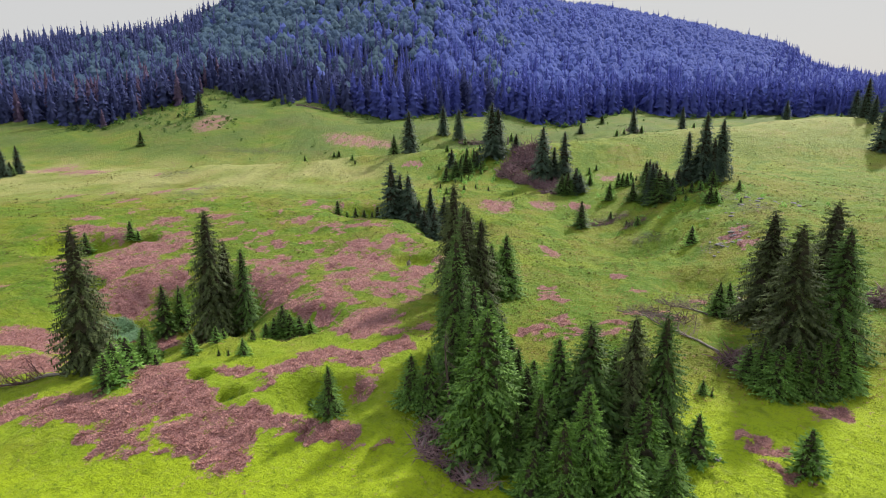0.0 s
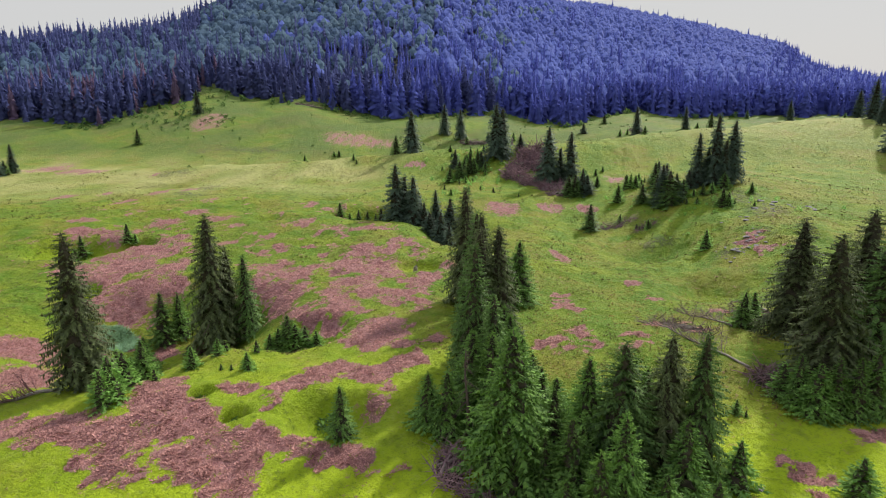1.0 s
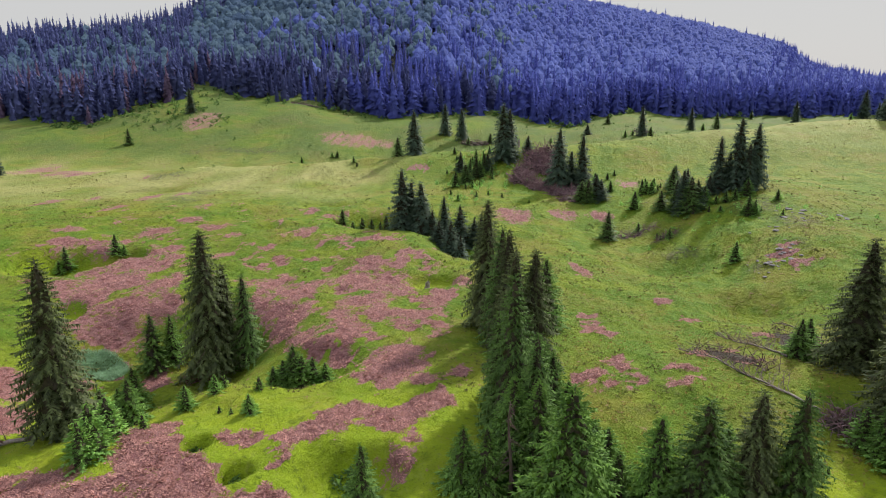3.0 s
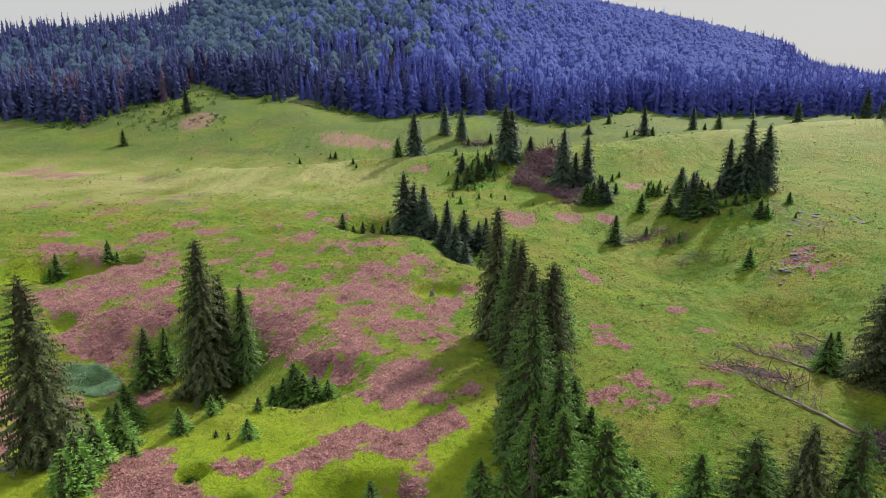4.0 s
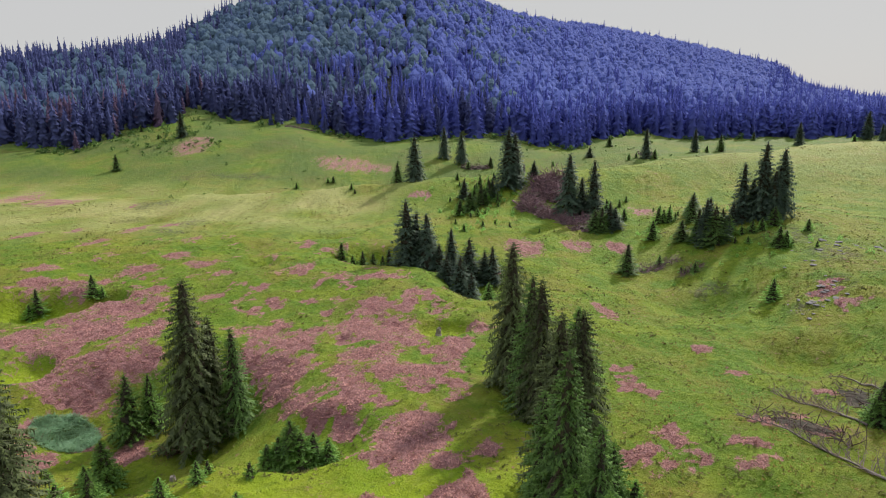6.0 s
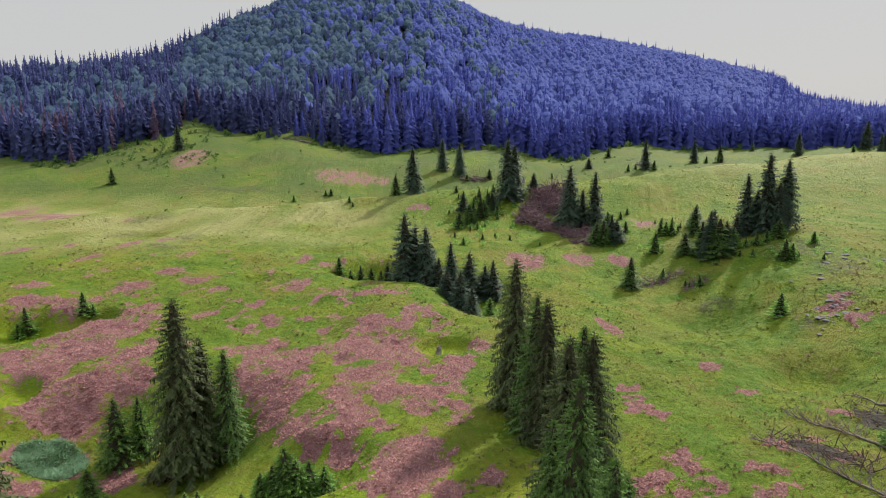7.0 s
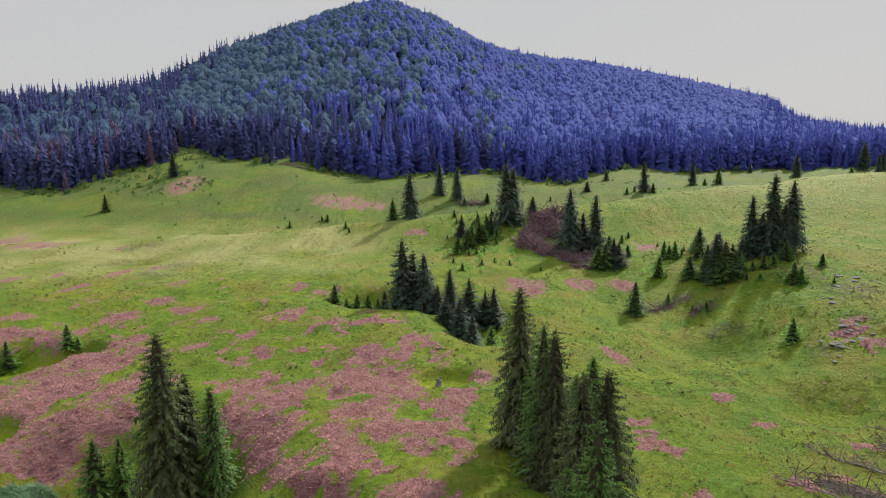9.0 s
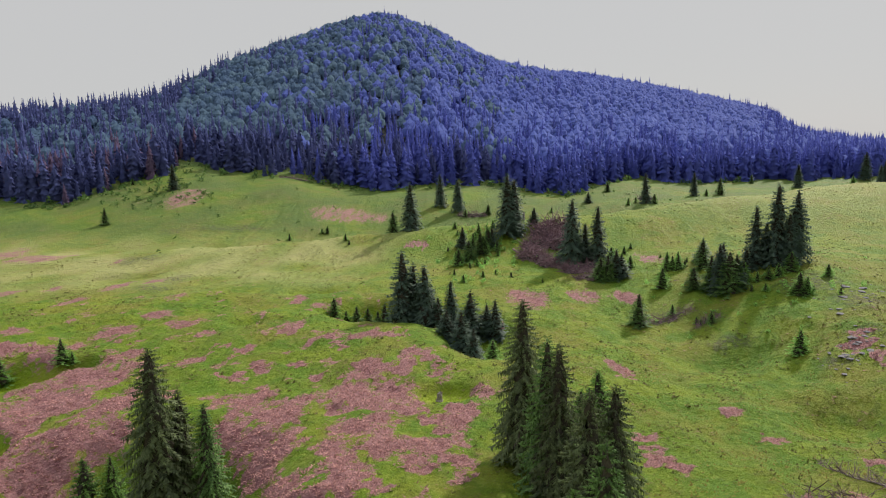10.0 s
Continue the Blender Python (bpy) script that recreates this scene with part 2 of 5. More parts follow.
SMALL_HOLLOWS = [
    (-6.0, 124, -1.8, 4.2, 3.2, 0, 5), (-36, 189, -2.2, 6, 3.5, 0, 5), (-21, 118, -0.8, 2.5, 1.6, 0, 3), (-98, 222, -3.0, 10, 4, 0, 5),
    (-66.5, 140, -2.0, 3.0, 2.6, 0, 5), (47, 143, -2.8, 9, 6, 20, 3), (-30, 245, -1.5, 9, 4, 0, 3), (-44, 160, -1.0, 3.5, 2.2, 0, 3),
]
ORIGIN = (-5.0, 25.0)
# By direction from near the camera's path (sideways per metre ahead), fitted to its view: where the wood begins and how
# high it lies, where the ridge runs and how high
EDGE = [
    (-1.2, 360, 14), (-0.64, 370, 13.6), (-0.53, 352, 11), (-0.48, 378, 18), (-0.44, 390, 21), (-0.40, 395, 23), (-0.372, 412, 28), (-0.347, 445, 34), (-0.328, 432, 30), (-0.31, 412, 24),
    (-0.27, 412, 23), (-0.21, 405, 22), (-0.108, 405, 12), (-0.02, 400, 11), (0.075, 420, 12.4), (0.163, 400, 6.3), (0.225, 390, 4.7),
    (0.278, 430, 8.9), (0.314, 450, 11), (0.385, 440, 6.5), (0.484, 450, 5.5), (0.584, 450, 5), (1.2, 450, 10),
]
RIDGE = [
    (-1.2, 700, 70), (-0.75, 700, 66), (-0.621, 720, 68), (-0.454, 750, 79), (-0.369, 800, 93), (-0.282, 900, 142), (-0.197, 940, 171), (-0.112, 985, 206),
    (-0.045, 1000, 219), (0.021, 1000, 196), (0.105, 1020, 152), (0.182, 1050, 137), (0.259, 1050, 128), (0.399, 1050, 99), (0.532, 1060, 69),
    (0.579, 1060, 34), (0.67, 950, 17), (0.75, 900, 10), (1.2, 900, 12),
]


def smooth(t):
    t = np.clip(t, 0, 1)
    return t * t * (3 - 2 * t)


def along(table, u, column, blur):
    us = [row[0] for row in table]
    vs = [row[column] for row in table]
    return sum(w * np.interp(u + k * blur, us, vs) for k, w in ((-1, 0.25), (0, 0.5), (1, 0.25)))


def wander(x, y, size, seed=0.0):
    """Soft rolling unevenness, between about -1 and 1, of waves about size metres long."""
    k = 2 * math.pi / size
    return (np.sin(k * (x * 0.8 + y * 0.6) + 1.3 * np.sin(k * 0.6 * (y - 0.4 * x) + seed) + seed) + np.sin(k * (0.9 * y - 0.5 * x) + 1.7 * np.sin(k * 0.5 * x + 2 * seed) + 3 * seed)
            + np.sin(k * (1.1 * x - 0.3 * y) * 1.3 + 1.1 * np.sin(k * 0.8 * y + seed * 5))) / 3


def woods(x, y):
    """Direction, distance ahead, the wood's edge there and its height, the ridge there and its height."""
    ahead = np.maximum(y - ORIGIN[1], 60.0)
    u = np.clip((x - ORIGIN[0]) / ahead, -1.2, 1.2)
    return u, y - ORIGIN[1], along(EDGE, u, 1, 0.012), along(EDGE, u, 2, 0.016), along(RIDGE, u, 1, 0.025), along(RIDGE, u, 2, 0.02)


def height(x, y):
    x, y = np.asarray(x, float), np.asarray(y, float)
    u, d, edge, low, ridge, high = woods(x, y)
    z = low * smooth((d - 255) / (edge - 235) * 0.94)
    climb = np.clip((d - edge) / (ridge - edge), 0, 1)
    z = z + (high - low) * (0.55 * climb + 0.45 * smooth(climb))
    z = z - np.clip(d - ridge, 0, 700) * 0.22 * smooth((d - ridge) / 120) * np.clip(high / 120, 0.1, 1.5)
    for x0, y0, rise, ra, rb, turn, power in SWELLS + HOLLOWS + SMALL_HOLLOWS:
        c, s = math.cos(math.radians(turn)), math.sin(math.radians(turn))
        a, b = ((x - x0) * c + (y - y0) * s) / ra, ((y - y0) * c - (x - x0) * s) / rb
        if power == 2:
            z = z + rise * np.exp(-0.5 * (a * a + b * b))
        else:
            z = z + rise * np.exp(-np.minimum((a * a + b * b), 40) ** (power / 2))
    fade = np.exp(-((np.maximum(d - 200, 0)) / 260) ** 2)
    z = z + fade * (0.55 * wander(x, y, 41, 1.0) + 0.38 * wander(x, y, 14, 2.0) + 0.22 * wander(x, y, 5.1, 3.0) + 0.085 * wander(x, y, 2.3, 6.0)) + (1 - fade) * 1.6 * wander(x, y, 95, 4.0) * (climb > 0) * smooth(climb * 6)
    return z


# Drifts of dried plants: x, y, reach sideways, reach ahead
LITTER_HOLLOW = [
    (-67.2, 120.6, 5.7, 3.5), (-63.0, 123.7, 5.7, 4.1), (-61.6, 126.1, 3.4, 2.8), (-63.9, 116.7, 3.2, 2.1), (-58.9, 109.5, 4.7, 2.5), (-57.3, 107.4, 4.2, 1.4), (-55.8, 112.4, 4.7, 2.4), (-52.6, 113.8, 4.7, 2.4),
    (-50.6, 115.6, 2.6, 2.5), (-53.0, 122.2, 2.5, 4.9), (-59.1, 133.2, 3.2, 3.8), (-65.1, 133.3, 5.7, 4.5), (-67.3, 128.7, 3.0, 1.5), (-54.6, 109.5, 2.1, 0.6), (-66.1, 112.7, 2.0, 3.0), (-46.3, 99.6, 2.7, 1.7),
    (-56.4, 96.6, 2.3, 1.4), (-58.7, 101.7, 1.3, 0.9), (-52.0, 100.7, 2.0, 0.6),
]
LITTER_SLOPE = [
    (-82.7, 141.1, 3.2, 1.1), (-82.8, 145.5, 2.6, 2.5), (-74.4, 143.9, 2.5, 2.9), (-77.2, 146.3, 1.8, 1.8), (-67.7, 155.6, 3.4, 3.8), (-85.9, 153.8, 2.5, 2.3), (-60.6, 141.5, 3.4, 2.7), (-57.4, 137.6, 1.6, 1.9),
    (-48.1, 140.1, 1.8, 2.5), (-39.5, 132.1, 1.9, 1.4), (-34.9, 123.1, 3.9, 2.9), (-32.0, 119.0, 2.9, 3.3), (-28.2, 117.2, 2.8, 3.9), (-25.2, 121.8, 1.9, 2.2), (-34.6, 113.8, 2.6, 2.1), (-29.2, 110.6, 4.6, 1.6),
    (-26.7, 107.6, 2.6, 2.4), (-29.6, 106.8, 1.9, 2.4), (-28.0, 103.1, 1.6, 1.4), (-24.2, 99.7, 2.4, 2.1), (-22.4, 95.8, 2.6, 0.8), (-24.6, 96.5, 1.2, 1.1), (-21.7, 94.1, 0.9, 1.2), (-19.6, 95.0, 1.1, 0.6),
]
LITTER_MID = [
    (-35.8, 136.4, 1.5, 1.6), (-25.8, 131.6, 1.1, 1.4), (-29.5, 136.7, 1.7, 1.0), (-25.5, 148.2, 2.1, 1.6), (-18.5, 148.3, 5.7, 1.8), (-23.9, 143.9, 1.2, 0.9), (-17.9, 132.6, 3.2, 2.8), (-19.7, 131.3, 1.8, 2.0),
    (-12.2, 133.8, 1.1, 3.6), (-9.8, 139.4, 2.4, 2.1), (-6.9, 131.7, 1.6, 1.8), (-8.3, 135.9, 1.4, 0.8), (-17.3, 124.4, 6.0, 3.7), (-14.4, 120.1, 3.3, 4.1), (-20.3, 119.6, 2.3, 2.9), (-10.6, 118.8, 1.2, 2.3),
    (-15.4, 111.8, 2.1, 4.2), (-18.6, 111.5, 2.1, 2.4), (-13.7, 105.8, 2.8, 2.4), (-15.8, 105.4, 1.8, 1.2), (-11.5, 105.0, 1.4, 1.8), (-9.0, 105.6, 2.5, 2.4), (-5.8, 112.6, 2.1, 2.8), (-8.2, 114.4, 1.2, 1.8),
]
LITTER_FOOT = [
    (-4.0, 117.5, 2.0, 1.9), (-4.9, 107.9, 0.9, 2.1), (-10.1, 100.9, 1.9, 2.0), (-5.6, 101.9, 1.2, 1.6), (-5.1, 98.4, 0.8, 1.5), (-0.6, 123.3, 1.7, 2.3), (-20.3, 105.6, 1.6, 1.7), (-18.6, 101.3, 1.7, 3.0),
    (-17.8, 97.1, 1.8, 2.7), (-14.5, 96.0, 1.1, 1.1), (-16.0, 98.5, 1.0, 2.1), (-17.4, 92.9, 1.6, 0.4), (-17.6, 91.4, 0.7, 1.4), (-15.5, 83.7, 0.5, 0.7), (-9.7, 91.7, 2.4, 2.2), (-13.5, 89.2, 1.7, 1.4),
    (-10.3, 86.8, 2.3, 2.5), (-8.3, 87.9, 1.1, 2.6), (-12.1, 82.9, 2.7, 1.6), (-7.1, 89.7, 0.7, 1.6), (-7.1, 82.3, 1.6, 0.9), (-2.9, 84.4, 1.2, 1.6),
]
LITTER_SPECKS = [
    (-116.5, 199.6, 2.7, 6.2), (-115.2, 201.6, 1.4, 4.7), (-88.3, 202.1, 2.1, 8.1), (-88.8, 179.4, 2.3, 5.0), (-81.8, 207.9, 2.0, 3.8), (-64.4, 166.5, 2.2, 3.0), (-66.3, 184.1, 1.7, 3.7), (-167.9, 282.9, 6.3, 16.7),
    (-136.8, 256.4, 4.4, 10.0), (-107.2, 242.5, 1.2, 1.6), (-57.2, 159.6, 2.6, 1.7), (-37.4, 179.2, 1.3, 3.8), (-31.8, 175.3, 1.8, 1.8), (-34.2, 154.9, 2.2, 3.9), (-28.0, 178.9, 0.8, 0.7), (-105.3, 202.2, 1.7, 3.8),
    (-50.1, 153.2, 1.7, 2.2), (-61.2, 149.2, 1.1, 1.2), (-71.1, 147.6, 1.2, 2.5), (-79.6, 148.0, 1.4, 1.1), (-44.0, 145.2, 1.1, 0.9), (-40.1, 144.1, 1.2, 1.6),
]
LITTER_RIGHT = [
    (23.3, 133.4, 1.0, 1.8), (23.3, 137.1, 1.5, 1.6), (18.6, 110.8, 1.2, 0.9), (17.7, 103.2, 0.9, 2.3), (19.3, 100.9, 1.1, 1.2), (18.7, 106.4, 1.1, 0.8), (33.8, 118.6, 0.9, 1.0), (34.2, 108.7, 1.1, 1.1),
    (27.9, 89.8, 0.9, 1.7), (32.7, 91.1, 0.7, 1.8), (42.0, 100.9, 1.6, 0.6), (32.2, 86.6, 1.3, 1.1), (23.4, 84.3, 1.2, 0.8), (16.8, 87.8, 0.9, 0.6), (16.9, 85.3, 0.9, 1.0), (13.8, 83.7, 1.4, 0.6),
    (11.3, 84.1, 0.9, 0.5), (11.0, 81.8, 1.1, 1.1), (14.5, 80.8, 1.1, 0.9), (18.0, 82.5, 0.8, 0.5), (22.1, 79.9, 1.3, 1.0), (63.3, 128.6, 2.7, 1.1), (61.9, 133.1, 2.0, 0.7), (64.7, 136.8, 1.3, 0.9),
]
LITTER_NEAR = [
    (-61.0, 88.7, 4.1, 4.7), (-53.3, 77.0, 3.6, 4.8), (-42.4, 61.5, 4.8, 2.3), (-40.1, 62.6, 3.2, 1.6), (-37.0, 60.8, 4.3, 2.0), (-39.0, 59.1, 2.1, 0.9), (-34.0, 56.5, 1.7, 0.8), (-33.1, 68.8, 2.0, 4.2),
    (-30.3, 66.6, 1.8, 2.4), (-31.5, 63.8, 2.1, 2.2), (-31.3, 59.3, 3.2, 1.9), (-31.0, 54.7, 1.7, 1.3), (-32.7, 56.9, 1.4, 1.0), (-29.8, 62.3, 3.3, 1.6), (-27.1, 63.3, 2.7, 1.5), (-27.4, 60.3, 3.5, 0.9),
    (-25.0, 61.3, 1.7, 1.7), (-25.6, 56.7, 2.2, 1.1), (-24.9, 54.9, 1.5, 0.8), (-22.8, 59.4, 3.1, 1.7), (-21.8, 56.2, 2.7, 1.6), (-20.5, 52.7, 1.8, 1.3), (-27.5, 53.3, 1.1, 0.4), (-24.5, 68.7, 1.8, 1.2),
]
LITTER_RIM = [
    (-19.5, 68.7, 1.5, 1.5), (-19.6, 65.1, 0.9, 0.8), (-17.4, 70.1, 1.9, 1.2), (-15.4, 71.4, 1.9, 1.5), (-15.9, 69.9, 0.9, 0.6), (-18.9, 58.9, 1.9, 0.9), (-16.5, 58.8, 1.6, 1.0), (-20.4, 58.4, 2.2, 1.5),
    (-20.0, 55.3, 1.6, 1.7), (-11.3, 71.4, 1.9, 0.9), (-9.7, 72.6, 2.5, 1.8), (-7.8, 68.3, 0.7, 1.2), (-9.2, 65.0, 0.8, 1.9), (-14.2, 74.2, 1.9, 1.2), (-7.6, 75.0, 1.6, 2.1), (-5.3, 76.5, 1.3, 1.5),
    (-10.2, 90.6, 2.7, 2.5), (-11.4, 86.1, 2.2, 2.3), (-11.7, 81.9, 1.4, 1.6), (-17.8, 92.1, 2.0, 0.8), (-12.3, 57.5, 1.9, 0.9), (-10.1, 56.6, 1.5, 1.2), (-6.4, 55.0, 1.1, 0.3),
]
LITTER_FAR = [
    (-171, 283, 6.3, 13.8), (-146, 271, 8.1, 17.5), (15, 180, 4.6, 7.3), (29, 183, 3.4, 4.1), (39, 182, 3.1, 3.7), (6, 163, 1.3, 1.3), (62, 134, 2.3, 1.2), (-130, 372, 8.4, 16.4),
    (-49, 353, 13.5, 13.4), (-35, 350, 10.9, 7.6), (55, 212, 3.0, 6.6), (-10, 237, 3.6, 2.2), (29, 55, 0.9, 0.5), (30, 50, 1.0, 0.8), (40, 60, 1.4, 1.3), (30, 53, 1.9, 0.4),
]
BARE_DARK = [
    (-101, 243, 6.2, 3.6), (-96, 324, 14.9, 3.4), (-118, 320, 4.8, 2.2), (110, 329, 4.0, 2.9), (-78, 212, 3.9, 5.6), (-77, 196, 3.8, 3.3), (57, 131, 1.8, 1.6), (65, 136, 2.3, 2.3),
    (72, 164, 5.4, 3.9), (43, 168, 4.9, 2.1), (49, 160, 2.4, 1.2), (74, 151, 3.7, 4.6), (11, 121, 2.6, 2.1), (49, 150, 2.8, 1.3),
]
LITTER = LITTER_NEAR + LITTER_RIM + LITTER_HOLLOW + LITTER_SLOPE + LITTER_MID + LITTER_FOOT + LITTER_SPECKS + LITTER_RIGHT + LITTER_FAR


# ---- building blocks ----
def mesh_of(name, verts, faces, material, smooth_shade=False):
    me = bpy.data.meshes.new(name)
    me.from_pydata([tuple(v) for v in verts], [], [tuple(f) for f in faces])
    me.materials.append(material)
    if smooth_shade:
        me.polygons.foreach_set("use_smooth", [True] * len(me.polygons))
    me.update()
    return me


def mesh_arrays(name, verts, faces, material):
    """A mesh of triangles or quads alone, from arrays."""
    verts, faces = np.asarray(verts, np.float32), np.asarray(faces, np.int32)
    me = bpy.data.meshes.new(name)
    me.vertices.add(len(verts))
    me.vertices.foreach_set("co", verts.ravel())
    n, k = faces.shape
    me.loops.add(n * k)
    me.loops.foreach_set("vertex_index", faces.ravel())
    me.polygons.add(n)
    me.polygons.foreach_set("loop_start", np.arange(0, n * k, k, dtype=np.int32))
    me.polygons.foreach_set("loop_total", np.full(n, k, np.int32))
    me.materials.append(material)
    me.update(calc_edges=True)
    me.validate()
    return me


def soft_normals(me, normals):
    """Foliage catches light as a mass: turn each facet outward and lend it the crown's own normals."""
    me.polygons.foreach_set("use_smooth", [True] * len(me.polygons))
    me.normals_split_custom_set_from_vertices(normals)


def outward(tris, middle, flat, share):
    """Triangles (n, 3, 3) turned to face outward, with normals between facet and crown."""
    face = np.cross(tris[:, 1] - tris[:, 0], tris[:, 2] - tris[:, 0])
    face = face / (np.linalg.norm(face, axis=1, keepdims=True) + 1e-9)
    away = tris.mean(1) - middle
    away[:, 2] = away[:, 2] * flat[0] + flat[1]
    away = away / (np.linalg.norm(away, axis=1, keepdims=True) + 1e-9)
    back = (face * away).sum(1) < 0
    tris[back] = tris[back][:, ::-1]
    face[back] = -face[back]
    n = face * (1 - share) + away * share
    return tris, n / (np.linalg.norm(n, axis=1, keepdims=True) + 1e-9)


def part(name, me, parent, label=""):
    ob = new(name, me)
    ob.parent = parent
    return tagged(ob, label)


def ground_z(x, y):
    return float(height(x, y))


# ---- the ground, one sheet to the horizon ----
def spaced(fine_from, fine_to, step, far_low, far_high, growth):
    line = list(np.arange(fine_from, fine_to, step))
    s, p = step, line[-1]
    while p < far_high:
        s *= growth
        p += s
        line.append(p)
    s, p = step, line[0]
    while p > far_low:
        s *= growth
        p -= s
        line.insert(0, p)
    return np.array(line)


def drifts(x, y, lists, soft):
    """How much of a drift covers each place: 1 inside, fading past its rim."""
    best = np.zeros_like(x)
    for x0, y0, rx, ry in lists:
        r = np.sqrt(((x - x0) / (1.16 * rx + 0.25)) ** 2 + ((y - y0) / (1.16 * ry + 0.25)) ** 2)
        best = np.maximum(best, 1 - smooth((r - (1 - soft)) / (2 * soft)))
    return best


def cover_of(x, y):
    wobble_x = x + 0.9 * wander(x, y, 6.0, 7.0) + 0.8 * wander(x, y, 2.3, 8.0)
    wobble_y = y + 1.3 * wander(x, y, 7.0, 9.0) + 1.0 * wander(x, y, 2.9, 10.0)
    litter = drifts(wobble_x, wobble_y, LITTER, 0.45)
    hole = np.clip(0.55 + 0.9 * wander(x, y, 9.0, 11.0) + 0.7 * wander(x, y, 3.7, 12.0), 0, 1)
    litter = np.clip(litter * (1 - (0.34 + 0.10 * smooth((y - 85) / 30)) * (1 - hole)), 0, 1) * 0.84 * (1 - 0.16 * smooth((y - 128) / 40) - 0.16 * smooth((y - 230) / 80))
    flecks = smooth((wander(x, y, 13.0, 21.0) + 0.8 * wander(x, y, 4.3, 22.0) - 0.55) / 0.35) * smooth((y - 96) / 14) * smooth((215 - y) / 40) * smooth((6 - x) / 14) * smooth((x + 105) / 25)
    litter = np.maximum(litter, 0.5 * flecks)
    dry = 0.8 * smooth((y - 170) / 60) * smooth((10 - x) / 60) * smooth((330 - y) / 50) * np.clip(0.7 + 0.6 * wander(x, y, 34, 5.0), 0, 1)
    # the hill gets the same pale tone, setting it off the far meadow
    dry = dry + 0.45 * np.exp(-((x - 140) / 75) ** 2 - ((y - 275) / 48) ** 2)
    peat = drifts(wobble_x, wobble_y, BARE_DARK, 0.5)
    lush_lit = np.zeros_like(x)
    for x0, y0, rise, ra, rb, turn, power in HOLLOWS + SMALL_HOLLOWS[:2]:
        if power > 4:
            lush_lit = np.maximum(lush_lit, np.exp(-(((x - x0) / (ra * 1.05)) ** 2 + ((y - y0) / (rb * 1.05)) ** 2) ** 3))
    litter = litter * (1 - 0.75 * lush_lit)
    # near turf painted brighter, as sun on it; hollow floors keep their own green
    lush_lit = np.maximum(lush_lit * 0.38, np.maximum(0.8 * smooth((68 - y + 0.12 * x) / 16), 0.42 * smooth((102 - y) / 34) * smooth((14 - x) / 20)))
    return np.clip(np.stack([litter, dry, peat, lush_lit], -1), 0, 1)


gx = spaced(-76, 76, 0.66, -4600, 4600, 1.045)
gy = spaced(44, 132, 0.62, 38, 4800, 1.021)
gy = np.concatenate([[-2500, -1200, -600, -300, -150, -80, -40, -20, -8, 2, 10, 18, 25, 31, 36], gy[gy > 38]])
gx = np.concatenate([gx[(gx > -4600)], [4700]])
mx, my = np.meshgrid(gx, gy)
mz = height(mx, my)
ny, nx = mx.shape
idx = np.arange(nx * ny).reshape(ny, nx)
quads = np.stack([idx[:-1, :-1], idx[:-1, 1:], idx[1:, 1:], idx[1:, :-1]], -1).reshape(-1, 4)
ground_mesh = mesh_arrays("ground", np.stack([mx, my, mz], -1).reshape(-1, 3), quads, MEADOW)
ground_mesh.polygons.foreach_set("use_smooth", [True] * len(ground_mesh.polygons))
cover_layer = ground_mesh.attributes.new("cover", "FLOAT_COLOR", "POINT")
cover_layer.data.foreach_set("color", cover_of(mx, my).reshape(-1).astype(np.float32))
haze_layer = ground_mesh.attributes.new("far_haze", "FLOAT", "POINT")     # turf painted duller and bluer towards the wood, as haze and shade
haze_layer.data.foreach_set("value", (0.75 * smooth((my - 292) / 40) * np.clip(0.75 + 0.5 * wander(mx, my, 60, 17.0), 0, 1)).reshape(-1).astype(np.float32))
_, ground_d, ground_edge, _, _, _ = woods(mx, my)
floor_layer = ground_mesh.attributes.new("wood_floor", "FLOAT", "POINT")     # needle litter under the wood
floor_layer.data.foreach_set("value", smooth((ground_d - ground_edge - 8) / 22).reshape(-1).astype(np.float32))
ground = tagged(new("ground", ground_mesh), "rolling green mountain pasture with reddish drifts of dried plants", "ground", kind="structure")


